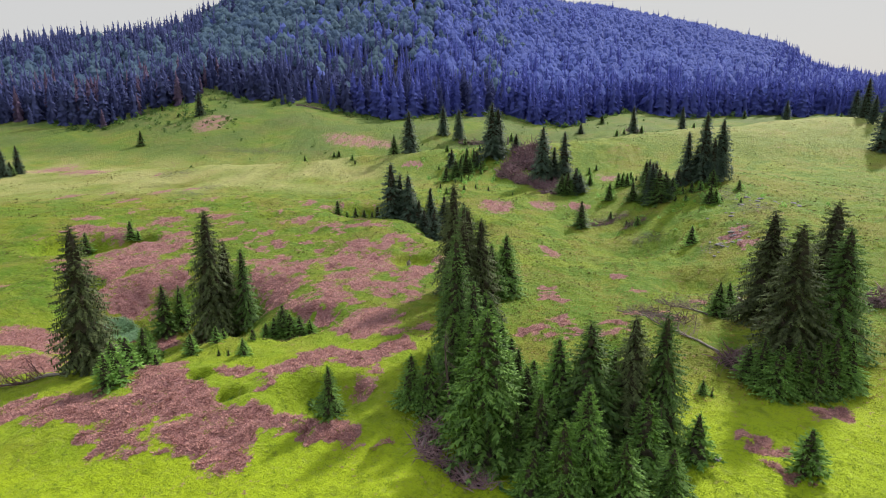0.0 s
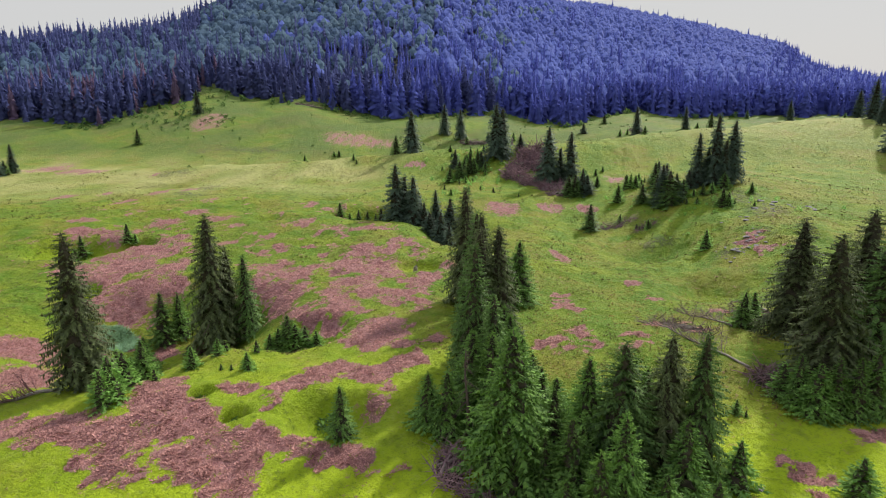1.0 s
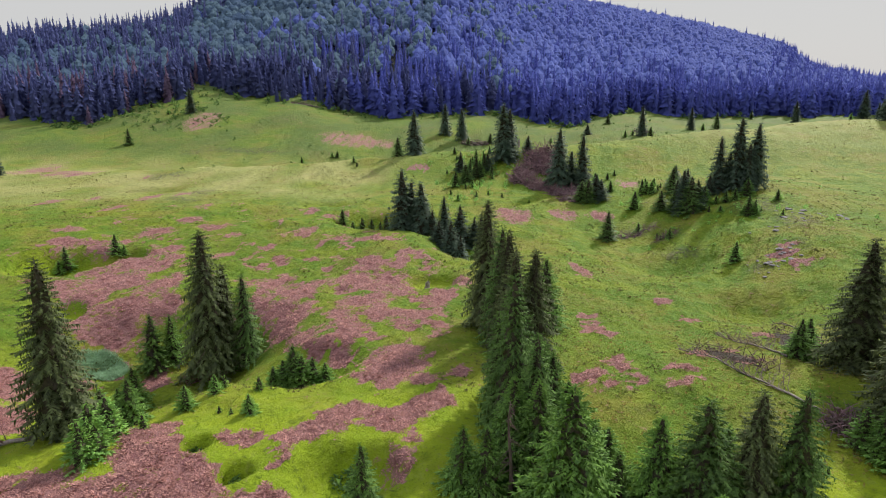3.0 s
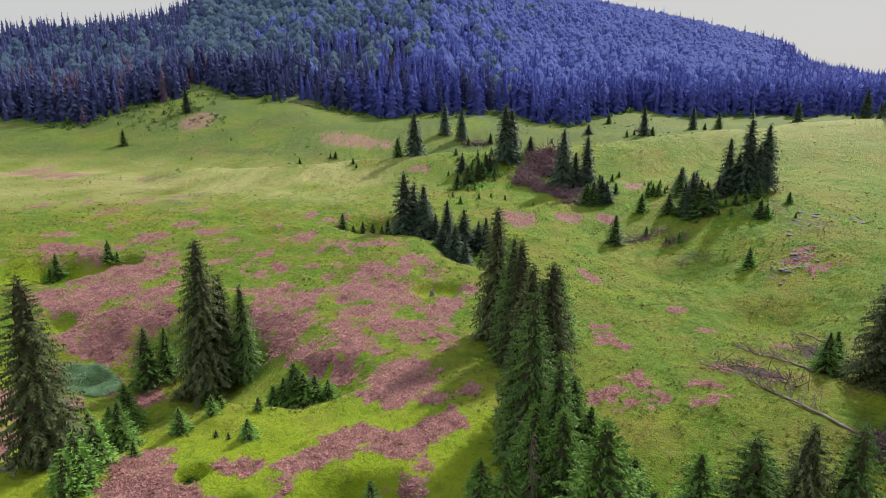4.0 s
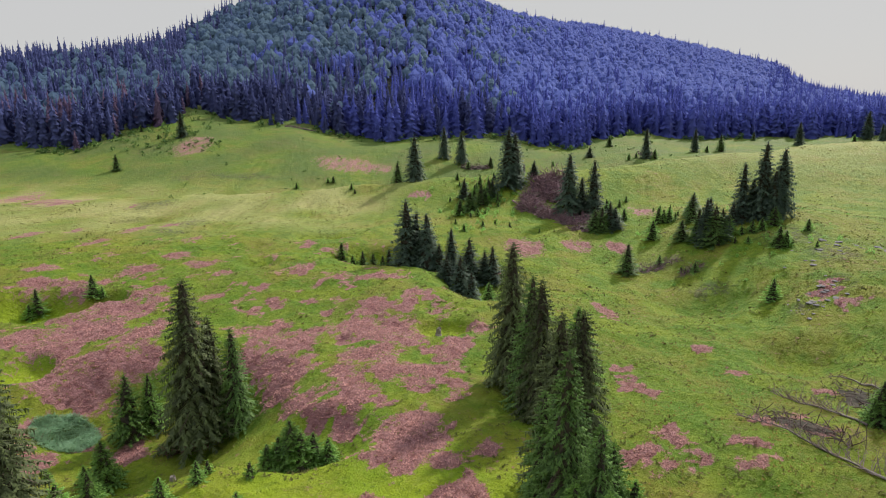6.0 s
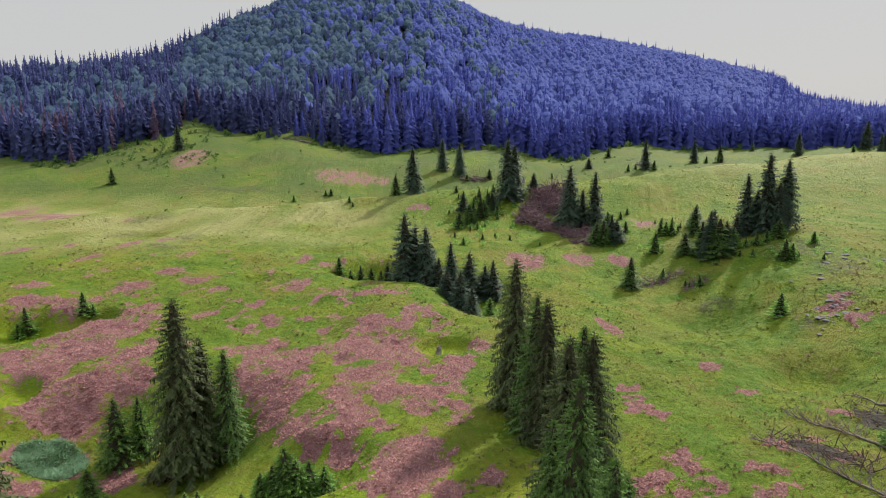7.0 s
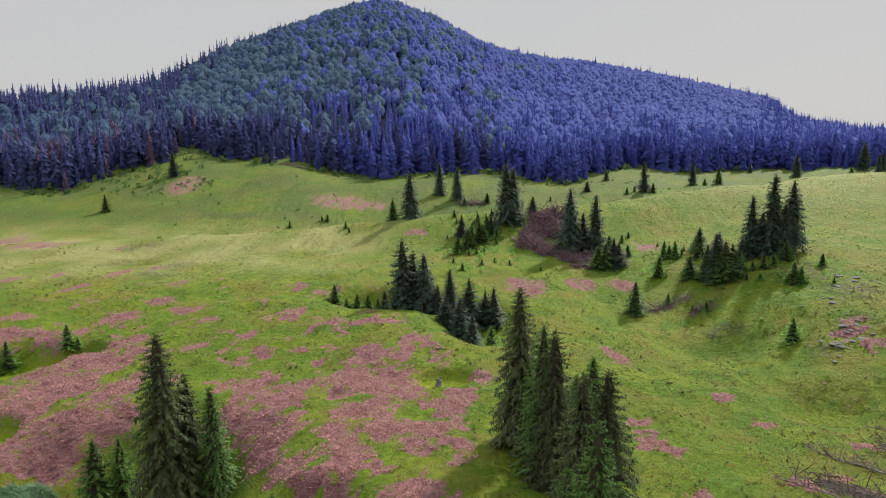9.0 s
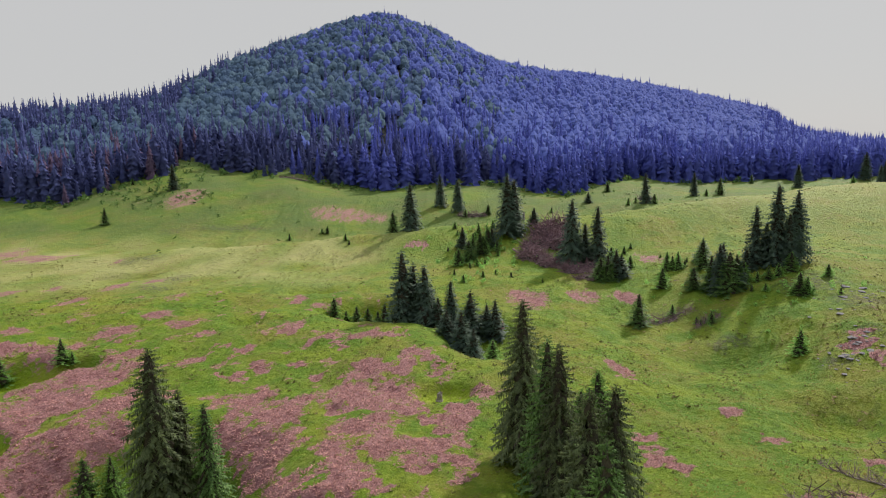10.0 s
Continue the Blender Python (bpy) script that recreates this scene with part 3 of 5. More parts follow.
# ---- spruces ----
def spruce_crown(seed, tall, reach, whorls, per_whorl, base_share, droop, ragged, sprigs, taper=0.85):
    """Whorls of hanging boughs: on each bent spine, small side sprigs and hanging twigs, all slim triangles."""
    rnd = random.Random(seed)
    verts = []
    up = Vector((0, 0, 1))
    gap = tall * (0.985 - base_share) / whorls
    for w in range(whorls):
        share = base_share + (0.985 - base_share) * (w / (whorls - 1)) ** 0.92
        open_share = (1 - share) / (1 - base_share)
        length_here = reach * (open_share ** taper) * (0.92 + 0.08 * math.sin(w * 2.1)) + 0.012 * tall
        turn = rnd.random() * 6.28
        count = per_whorl if open_share > 0.25 else max(4, per_whorl - 3)
        for b in range(count):
            if rnd.random() < ragged * 0.3:
                continue
            az = turn + 6.283 * (b + rnd.uniform(-0.35, 0.35)) / count
            length = length_here * (rnd.uniform(1 - 0.55 * ragged, 1 + ragged * 0.4) if rnd.random() < 0.85 else rnd.uniform(0.45, 0.75))
            out, side = Vector((math.cos(az), math.sin(az), 0)), Vector((-math.sin(az), math.cos(az), 0))
            lift = 0.55 - droop * min(1, open_share * 1.6) + rnd.uniform(-0.28, 0.22)
            start = up * (tall * share + rnd.uniform(-0.7, 0.7) * gap)
            stations = max(3, round(sprigs * min(1.0, 0.45 + 0.75 * length / reach)))
            spine = []
            for i in range(stations + 1):
                f = 0.22 + 0.78 * i / stations
                bend = lift * f - droop * 0.75 * f * f + 0.28 * droop * f ** 4
                spine.append(start + out * (length * f) + up * (length * (bend + rnd.uniform(-0.03, 0.03))) + side * (length * f * rnd.uniform(-0.06, 0.06)))
            wide = length * 0.62 / stations ** 0.62 + 0.03
            for i in range(1, stations + 1):
                f = i / stations
                p, q = spine[i - 1], spine[i]
                for s in (-1, 1):
                    far = wide * (1.15 - 0.6 * f) * rnd.uniform(0.55, 1.4)
                    tip = q + side * (s * far) + out * (far * rnd.uniform(0.1, 1.0)) - up * (far * (0.15 + 0.55 * droop) * rnd.uniform(0.3, 1.6))
                    verts.extend((p, q + up * 0.02, tip))
                    if rnd.random() < 0.6:     # a second row of twigs below
                        far = far * rnd.uniform(0.4, 0.8)
                        verts.extend((p.lerp(q, 0.15), p.lerp(q, 0.8), p.lerp(q, 0.4) + side * (s * far) + out * (far * 0.3) - up * (far * (0.5 + 0.9 * droop) * rnd.uniform(0.5, 1.5))))
                if rnd.random() < 0.8:
                    hang = length * 0.20 * droop * rnd.uniform(0.4, 1.8) + 0.05
                    verts.extend((p.lerp(q, 0.2), q, p.lerp(q, rnd.uniform(0.3, 0.9)) - up * hang + side * rnd.uniform(-0.06, 0.06) * length))
            verts.extend((spine[-1] + side * wide * 0.2, spine[-1] - side * wide * 0.2, spine[-1] + out * wide * 0.8 - up * wide * 0.1))
    # the leader
    for i in range(5):
        d = Vector((math.cos(i * 1.26), math.sin(i * 1.26), 0))
        verts.extend((up * tall * 0.965 + d * tall * 0.006, up * tall * 0.965 - d * tall * 0.006, up * tall))
    return verts


def dark_core_shell(seed, tall, reach, base_share, taper):
    """A dark ragged shell round the stem, added to fill the crown as its shaded twiggy inside."""
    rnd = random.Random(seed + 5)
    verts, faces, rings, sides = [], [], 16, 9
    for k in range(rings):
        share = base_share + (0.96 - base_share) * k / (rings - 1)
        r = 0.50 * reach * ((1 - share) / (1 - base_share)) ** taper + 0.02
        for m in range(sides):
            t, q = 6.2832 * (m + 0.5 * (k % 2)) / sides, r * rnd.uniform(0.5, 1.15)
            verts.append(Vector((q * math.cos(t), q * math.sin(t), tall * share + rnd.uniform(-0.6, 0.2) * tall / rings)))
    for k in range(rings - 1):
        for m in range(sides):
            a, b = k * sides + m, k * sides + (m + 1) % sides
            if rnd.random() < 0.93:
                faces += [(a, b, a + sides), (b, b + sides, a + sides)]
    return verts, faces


def tube(points, radii, sides=7):
    """A tapered, bent round stem."""
    verts, faces = [], []
    for i, (p, r) in enumerate(zip(points, radii)):
        way = (points[min(i + 1, len(points) - 1)] - points[max(i - 1, 0)]).normalized()
        a = way.orthogonal().normalized()
        b = way.cross(a)
        for k in range(sides):
            t = 6.2832 * k / sides
            verts.append(p + (a * math.cos(t) + b * math.sin(t)) * r)
    for i in range(len(points) - 1):
        for k in range(sides):
            m = (k + 1) % sides
            faces.append((i * sides + k, i * sides + m, (i + 1) * sides + m, (i + 1) * sides + k))
    faces.append(tuple(range(sides))[::-1])
    faces.append(tuple(range((len(points) - 1) * sides, len(points) * sides)))
    return verts, faces


def gather(pieces):
    verts, faces = [], []
    for v, f in pieces:
        k = len(verts)
        verts.extend(v)
        faces.extend(tuple(i + k for i in face) for face in f)
    return verts, faces


def dead_boughs(seed, tall, reach, low, high, count):
    """Bare brown boughs with hanging twigs on the lower stem, a mesh each."""
    rnd = random.Random(seed)
    made = []
    for _ in range(count):
        pieces = []
        az, z0 = rnd.random() * 6.283, tall * rnd.uniform(low, high)
        length = reach * rnd.uniform(0.35, 0.9)
        out = Vector((math.cos(az), math.sin(az), 0))
        pts = [Vector((0, 0, z0)) + out * (length * f) + Vector((rnd.uniform(-0.1, 0.1), rnd.uniform(-0.1, 0.1), -length * 0.45 * f * f)) for f in (0, 0.35, 0.7, 1)]
        pieces.append(tube(pts, [0.06, 0.045, 0.03, 0.01], 4))
        for _ in range(7):
            f = rnd.uniform(0.25, 0.95)
            p = pts[0].lerp(pts[3], f)
            pieces.append(tube([p, p + Vector((rnd.uniform(-0.5, 0.5), rnd.uniform(-0.5, 0.5), rnd.uniform(-0.8, -0.1)))], [0.022, 0.005], 3))
        made.append(mesh_of("dead_branch", *gather(pieces), DEAD_TWIGS))
    return made


SPRUCE_MODELS = {}


def spruce_model(kind, variant):
    """Meshes of one shape of tree at its own size: (tall, reach, crown, stem, dead boughs or None)."""
    key = (kind, variant)
    if key in SPRUCE_MODELS:
        return SPRUCE_MODELS[key]
    seed = {"old": 100, "grown": 200, "young": 300, "shrub": 400, "old_far": 500, "grown_far": 600, "broad": 700}[kind] + variant
    rnd = random.Random(seed)
    if kind in ("old", "old_far"):
        tall, reach = 18.0, 3.4
        whorls, per, sprigs = (50, 11, 11) if kind == "old" else (44, 9, 4)
        low, taper = 0.04 + 0.04 * (variant % 3), 0.66
        v = spruce_crown(seed, tall, reach, whorls, per, low, 0.62 + 0.07 * (variant % 3), 0.38 if kind == "old" else 0.28, sprigs, taper)
        material, dead = NEEDLES_FAR_HAZE if kind == "old_far" else NEEDLES_OLD if variant % 3 else NEEDLES, dead_boughs(seed, tall, reach, 0.06, 0.5, 12 if kind == "old" else 5)
    elif kind in ("grown", "grown_far"):
        tall, reach = 9.0, 2.2
        whorls, per, sprigs = (34, 10, 9) if kind == "grown" else (28, 9, 3)
        low, taper = 0.02, 0.8
        v = spruce_crown(seed, tall, reach, whorls, per, low, 0.46, 0.3, sprigs, taper)
        material, dead = NEEDLES_GREEN if kind == "grown" else NEEDLES_FAR_HAZE if variant % 2 else NEEDLES, None
    elif kind == "broad":
        tall, reach = 12.0, 3.3
        low, taper = 0.02, 0.78
        v = spruce_crown(seed, tall, reach, 50, 12, low, 0.46 + 0.06 * (variant % 2), 0.4, 13, taper)
        material, dead = NEEDLES_GREEN, None
    elif kind == "young":
        tall, reach = 4.5, 1.35
        low, taper = 0.01, 0.8
        v = spruce_crown(seed, tall, reach, 19, 9, low, 0.32, 0.28, 5, taper)
        material, dead = NEEDLES_YOUNG, None
    else:
        tall, reach = 2.0, 1.0
        low, taper = 0.03, 0.6
        v = spruce_crown(seed, tall, reach, 8, 8, low, 0.3, 0.5, 4, taper)
        material, dead = LEAVES, None
    tris = np.array([tuple(p) for p in v]).reshape(-1, 3, 3)
    reach_here = reach * np.clip(1 - tris.mean(1)[:, 2] / tall, 0, 1)[:, None] + 0.2
    axis = tris.mean(1) * (0, 0, 1)
    tris, n = outward(tris, axis, (1, 0.0), 0.0)
    away = (tris.mean(1) - axis) / reach_here
    away[:, 2] = 0.45
    n = n * 0.5 + away / (np.linalg.norm(away, axis=1, keepdims=True) + 1e-9) * 0.5
    flip = (np.cross(tris[:, 1] - tris[:, 0], tris[:, 2] - tris[:, 0]) * n).sum(1) < 0
    tris[flip] = tris[flip][:, ::-1]
    crown = mesh_arrays("crown", tris.reshape(-1, 3), np.arange(len(tris) * 3).reshape(-1, 3), material)
    soft_normals(crown, np.repeat(n, 3, 0))
    bend = [Vector((0.02 * tall * math.sin(k * 1.3 + variant) * k / 7, 0.012 * tall * math.cos(k * 1.1 + variant) * k / 7, tall * (0.985 * k / 6))) * Vector((0.25, 0.25, 1)) if k else Vector((0, 0, -0.4)) for k in range(7)]
    thick = tall * 0.0135
    stem = mesh_of("trunk", *tube(bend, [thick * (1.25 - 1.2 * k / 6) if k else thick * 1.5 for k in range(7)], 9), BARK, True)
    twigs = dead or []
    core = mesh_of("inner_core", *dark_core_shell(seed, tall, reach, low, taper), CORE_DARK)
    SPRUCE_MODELS[key] = (tall, reach, crown, stem, core, twigs, {})
    return SPRUCE_MODELS[key]


def plant_spruces(rows, group, words, old_from=10.5):
    """A tree for each row of x, y, height and spread (crown radius per metre of height)."""
    for n, (x, y, tall, spread) in enumerate(rows):
        kind = "old" if tall > old_from and spread < 0.29 else "grown" if tall > 5.2 else "young" if tall > 1.7 else "shrub"
        variant = (n * 5 + int(abs(x) * 3)) % {"old": 6, "grown": 4, "young": 5, "shrub": 3}[kind]
        if kind == "grown" and tall > 9.0 and y < 118:
            kind, variant = "broad", n % 3
        model = kind + "_far" if y > 118 and kind in ("old", "grown") else kind
        full, reach, crown, stem, core, twigs, made = spruce_model(model, variant)
        s = tall / full
        w = spread * tall / reach * ((1.12 if kind == "old" else 1.25) if y > 118 else 1.2 if kind in ("young", "shrub") else 1.08)
        m = pose(x, y, ground_z(x, y) - 0.1, 0, 0, (n * 77 + x * 31) % 360) @ Matrix.Diagonal((w, w, s, 1))
        name = {"old": "spruce_tree", "broad": "spruce_tree", "grown": "spruce_tree", "young": "young_spruce", "shrub": "low_shrub"}[kind]
        label = {"old": "tall dark spruce with drooping boughs", "broad": "full-skirted green spruce", "grown": "half-grown green spruce", "young": "young bright green spruce", "shrub": "low bright green bush"}[kind] + " " + words
        if made:
            tree = copy_thing(made["first"], m)
        else:
            tree = new(name)
            part("trunk", stem, tree)
            part("crown", crown, tree)
            part("inner_core", core, tree, "dark filler shell for the crown's shaded twiggy inside")
            for bough in twigs:
                part("dead_branch", bough, tree, "bare brown branch")
            tree.matrix_basis = m
            tree.empty_display_size = 0.2
            made["first"] = tree
        # a copy takes the scale of the first tree along: set the pose outright
        tree.matrix_basis = m
        tree.name = name
        tagged(tree, label, "bush" if kind == "shrub" else "tree", group)


# Trees: x, y, height, crown radius per metre of height
CENTRE = [
    (1.9, 102.0, 19.1, 0.19), (3.7, 92.0, 16.9, 0.18), (2.6, 77.0, 17.1, 0.19), (4.8, 78.0, 17.0, 0.19), (1.5, 69.0, 16.8, 0.18), (4.9, 72.0, 9.3, 0.31),
    (10.5, 103.0, 10.4, 0.33), (7.8, 100.0, 9.5, 0.32), (3.9, 54.5, 14.7, 0.34), (7.6, 68.0, 5.8, 0.38), (9.9, 66.0, 4.1, 0.40), (-3.5, 62.0, 5.6, 0.39),
    (3.2, 95.0, 16.9, 0.19), (0.4, 72.0, 12.2, 0.18), (5.4, 70.0, 9.1, 0.30), (6.5, 68.0, 7.9, 0.33), (1.0, 64.0, 9.5, 0.33), (-1.6, 60.5, 7.0, 0.33),
    (2.8, 62.0, 10.4, 0.32), (6.4, 61.0, 7.5, 0.29), (7.8, 63.0, 6.5, 0.30), (3.2, 66.0, 13.0, 0.20), (6.4, 52.2, 6.5, 0.32), (7.8, 56.0, 8.0, 0.33),
    (2.2, 57.5, 6.0, 0.42),
]
FRONT = [
    (13.3, 54.0, 13.5, 0.28), (10.8, 56.0, 11.0, 0.31), (17.5, 55.0, 13.2, 0.23), (20.0, 54.0, 13.6, 0.22), (22.8, 52.0, 4.7, 0.38), (11.8, 48.0, 10.4, 0.27),
    (16.3, 57.0, 9.6, 0.25), (8.4, 51.0, 8.4, 0.33), (14.5, 46.0, 5.9, 0.42), (18.4, 46.0, 5.4, 0.40), (9.5, 46.0, 8.6, 0.30), (7.2, 47.0, 5.7, 0.43),
    (17.4, 50.0, 8.2, 0.31), (31.9, 50.0, 4.3, 0.42),
]
RIGHT = [
    (44.4, 84.0, 16.0, 0.28), (39.8, 69.0, 17.7, 0.26), (48.3, 77.0, 17.8, 0.26), (47.0, 72.0, 15.9, 0.27), (39.8, 88.0, 5.5, 0.40), (42.1, 90.0, 5.5, 0.38),
    (35.3, 65.8, 6.5, 0.30), (36.2, 63.8, 6.0, 0.42), (38.0, 63.7, 6.8, 0.29), (40.0, 63.5, 6.9, 0.29), (42.6, 64.7, 7.2, 0.32), (44.9, 65.6, 5.8, 0.39),
    (34.7, 67.7, 4.3, 0.40), (28.1, 64.0, 1.8, 0.40), (28.9, 63.5, 0.9, 0.39),
]
LEFT = [
    (-43.4, 73.0, 18.7, 0.21), (-37.3, 67.1, 5.0, 0.38), (-37.0, 69.6, 4.3, 0.39), (-37.5, 65.5, 4.1, 0.38), (-48.0, 92.5, 2.8, 0.41), (-45.9, 92.8, 5.9, 0.39),
    (-32.6, 77.1, 3.1, 0.39), (-38.1, 101.0, 22.2, 0.20), (-36.3, 103.0, 15.9, 0.18), (-33.2, 102.0, 13.8, 0.19), (-47.4, 103.0, 8.9, 0.33), (-45.4, 105.0, 7.7, 0.29),
    (-30.3, 79.9, 2.3, 0.37), (-30.0, 81.9, 1.6, 0.38), (-24.7, 73.5, 2.3, 0.42), (-22.9, 86.0, 6.0, 0.43), (-20.7, 86.5, 3.9, 0.40), (-19.2, 86.5, 3.2, 0.41),
    (-24.2, 86.0, 4.2, 0.40), (-25.4, 86.0, 3.2, 0.42), (-21.8, 85.6, 4.6, 0.39),
]
LEFT2 = [
    (-26.7, 73.8, 0.9, 0.41), (-28.4, 75.2, 0.9, 0.43), (-25.6, 80.5, 1.6, 0.43), (-11.8, 59.7, 5.6, 0.30), (-70.1, 141.2, 4.4, 0.36), (-68.7, 141.7, 2.2, 0.37),
    (-79.6, 139.7, 5.2, 0.34), (-80.6, 138.7, 3.0, 0.43), (-79.0, 140.0, 1.1, 0.42), (-170.0, 259.4, 11.7, 0.21), (-169.4, 249.3, 11.1, 0.23), (-169.1, 252.8, 6.0, 0.41),
    (-48.8, 94.7, 1.2, 0.42), (-38.0, 75.9, 5.8, 0.39), (-34.5, 71.2, 1.6, 0.38), (-41.4, 76.7, 4.8, 0.40), (-52.5, 92.9, 1.9, 0.38),
]
RIM = [
    (-28.7, 174.0, 4.8, 0.39), (-25.8, 171.0, 5.2, 0.43), (-23.6, 172.0, 7.0, 0.30), (-21.1, 171.0, 6.8, 0.29), (-18.8, 169.0, 6.8, 0.29), (-17.2, 168.0, 8.6, 0.29),
    (-13.1, 165.0, 19.9, 0.22), (-10.9, 166.0, 17.1, 0.21), (-8.6, 163.0, 15.5, 0.21), (-3.1, 168.0, 11.5, 0.20), (0.5, 161.0, 9.4, 0.33), (-6.0, 162.0, 8.1, 0.31),
    (-1.9, 152.0, 8.4, 0.30), (0.0, 148.0, 6.1, 0.29), (-4.5, 156.0, 5.6, 0.37), (5.4, 160.0, 8.1, 0.29), (3.9, 162.0, 6.4, 0.32), (-7.1, 168.0, 10.9, 0.29),
    (3.1, 144.0, 4.5, 0.37),
]
SLOPE = [
    (36.2, 164.5, 7.2, 0.31), (44.8, 168.2, 2.4, 0.38), (47.1, 161.3, 1.4, 0.43), (47.5, 160.1, 1.2, 0.38), (54.8, 137.7, 4.5, 0.40), (48.1, 183.0, 5.1, 0.42),
    (53.8, 195.1, 4.7, 0.39), (54.5, 193.3, 3.8, 0.43), (55.7, 192.5, 4.1, 0.40), (57.7, 193.3, 2.0, 0.38), (52.9, 176.7, 5.3, 0.39), (59.8, 187.8, 7.4, 0.29),
    (56.0, 174.6, 8.0, 0.31), (56.3, 171.2, 11.1, 0.20), (57.5, 169.1, 9.5, 0.33), (59.6, 169.8, 7.1, 0.33), (62.1, 172.1, 5.1, 0.40),
]
SLOPE2 = [
    (72.6, 178.0, 19.0, 0.19), (77.2, 178.0, 16.8, 0.20), (68.7, 180.0, 14.2, 0.20), (71.8, 181.0, 9.3, 0.30), (74.3, 176.0, 12.4, 0.20), (67.1, 159.0, 4.9, 0.42),
    (68.2, 158.3, 3.7, 0.38), (66.2, 159.4, 2.3, 0.37), (70.0, 159.1, 1.2, 0.43), (77.2, 165.8, 2.7, 0.40), (73.1, 155.3, 1.4, 0.43), (64.2, 170.1, 2.3, 0.39),
    (66.3, 169.4, 3.1, 0.43), (68.8, 169.9, 3.1, 0.41), (73.0, 172.5, 4.5, 0.42), (61.2, 166.6, 1.6, 0.42), (62.8, 164.0, 1.8, 0.40), (49.3, 159.3, 2.6, 0.37),
    (65.8, 178.2, 5.3, 0.38),
]
KNOLL = [
    (18.4, 236.0, 19.5, 0.23), (33.3, 212.0, 18.4, 0.22), (39.9, 210.0, 16.3, 0.20), (37.2, 213.0, 10.8, 0.24), (27.8, 241.9, 5.5, 0.41), (36.6, 194.8, 5.9, 0.42),
    (38.3, 194.3, 6.9, 0.32), (40.9, 195.9, 7.7, 0.33), (42.4, 196.2, 5.9, 0.40), (47.3, 204.3, 3.6, 0.41), (46.6, 217.5, 2.5, 0.41), (3.6, 230.4, 7.0, 0.30),
    (4.8, 221.0, 5.9, 0.43), (8.5, 224.4, 6.8, 0.33), (11.5, 228.9, 6.1, 0.29), (6.6, 213.9, 2.4, 0.43), (1.5, 216.3, 4.9, 0.43), (20.7, 237.0, 17.7, 0.22),
    (63.2, 195.4, 5.7, 0.37), (61.5, 193.8, 3.7, 0.43), (57.7, 172.8, 10.5, 0.29), (56.4, 174.0, 6.9, 0.33), (59.4, 169.9, 8.0, 0.32), (59.2, 208.9, 2.0, 0.37),
    (57.9, 210.8, 1.3, 0.38), (59.8, 202.9, 2.7, 0.41), (59.8, 197.1, 1.5, 0.40), (39.4, 202.7, 4.0, 0.42), (39.0, 195.8, 4.6, 0.43), (43.6, 201.1, 4.2, 0.38),
    (12.6, 229.5, 5.9, 0.37), (10.0, 225.1, 4.4, 0.43), (13.6, 222.8, 2.1, 0.37), (11.7, 235.1, 4.9, 0.23),
]
KNOLL2 = [
    (13.7, 225.2, 3.4, 0.38), (2.2, 246.8, 2.5, 0.42), (14.4, 243.0, 2.8, 0.42), (6.9, 200.4, 1.8, 0.42), (14.7, 203.0, 1.5, 0.40), (1.4, 195.8, 2.2, 0.42),
    (-12.4, 254.0, 16.6, 0.23), (-18.6, 256.0, 7.9, 0.32), (-65.6, 310.5, 3.2, 0.39), (-53.2, 320.7, 2.5, 0.43), (-50.8, 320.9, 3.3, 0.42), (-34.3, 248.5, 2.3, 0.40),
    (-33.0, 246.3, 1.7, 0.40), (21.8, 239.0, 3.1, 0.37), (21.6, 194.8, 1.2, 0.37), (38.3, 356.0, 4.6, 0.41), (7.2, 233.8, 3.2, 0.40), (34.5, 238.6, 3.1, 0.42),
]
KNOLL3 = [
    (1.0, 222.5, 2.6, 0.40), (3.3, 232.4, 4.2, 0.40), (4.5, 224.2, 2.0, 0.40), (7.9, 234.9, 3.0, 0.40), (9.4, 239.3, 3.4, 0.40), (10.2, 232.8, 2.4, 0.40), (12.5, 237.7, 2.2, 0.40),
    (2.7, 241.2, 1.8, 0.40), (4.4, 212.8, 1.6, 0.40), (8.9, 214.8, 1.5, 0.40), (10.8, 205.4, 1.4, 0.40), (-0.5, 204.1, 1.5, 0.40), (-1.0, 229.2, 1.6, 0.40), (6.7, 228.9, 3.6, 0.40),
    (35.3, 245.5, 1.8, 0.40), (41.6, 210.8, 3.0, 0.40), (45.4, 215.6, 3.6, 0.40), (50.3, 219.0, 2.4, 0.40), (53.9, 224.1, 2.0, 0.40), (43.3, 223.8, 2.2, 0.40),
]
FAR = [
    (-141.1, 386.3, 14.5, 0.22), (-153.0, 332.3, 8.0, 0.29), (1.3, 366.8, 16.9, 0.21), (9.8, 357.8, 16.2, 0.22), (12.9, 349.9, 3.6, 0.40), (24.4, 352.9, 5.4, 0.37),
    (56.6, 355.4, 2.9, 0.42), (79.6, 372.3, 6.0, 0.42), (105.9, 360.2, 15.8, 0.20), (143.3, 388.7, 13.5, 0.21), (160.1, 393.1, 10.2, 0.30), (150.5, 389.1, 4.4, 0.42),
    (96.5, 358.1, 3.7, 0.39), (101.3, 361.2, 3.5, 0.38), (110.2, 358.9, 5.2, 0.40), (225.0, 427.1, 14.6, 0.23), (-173.2, 410.6, 4.2, 0.37), (213.2, 460.8, 6.4, 0.29),
]
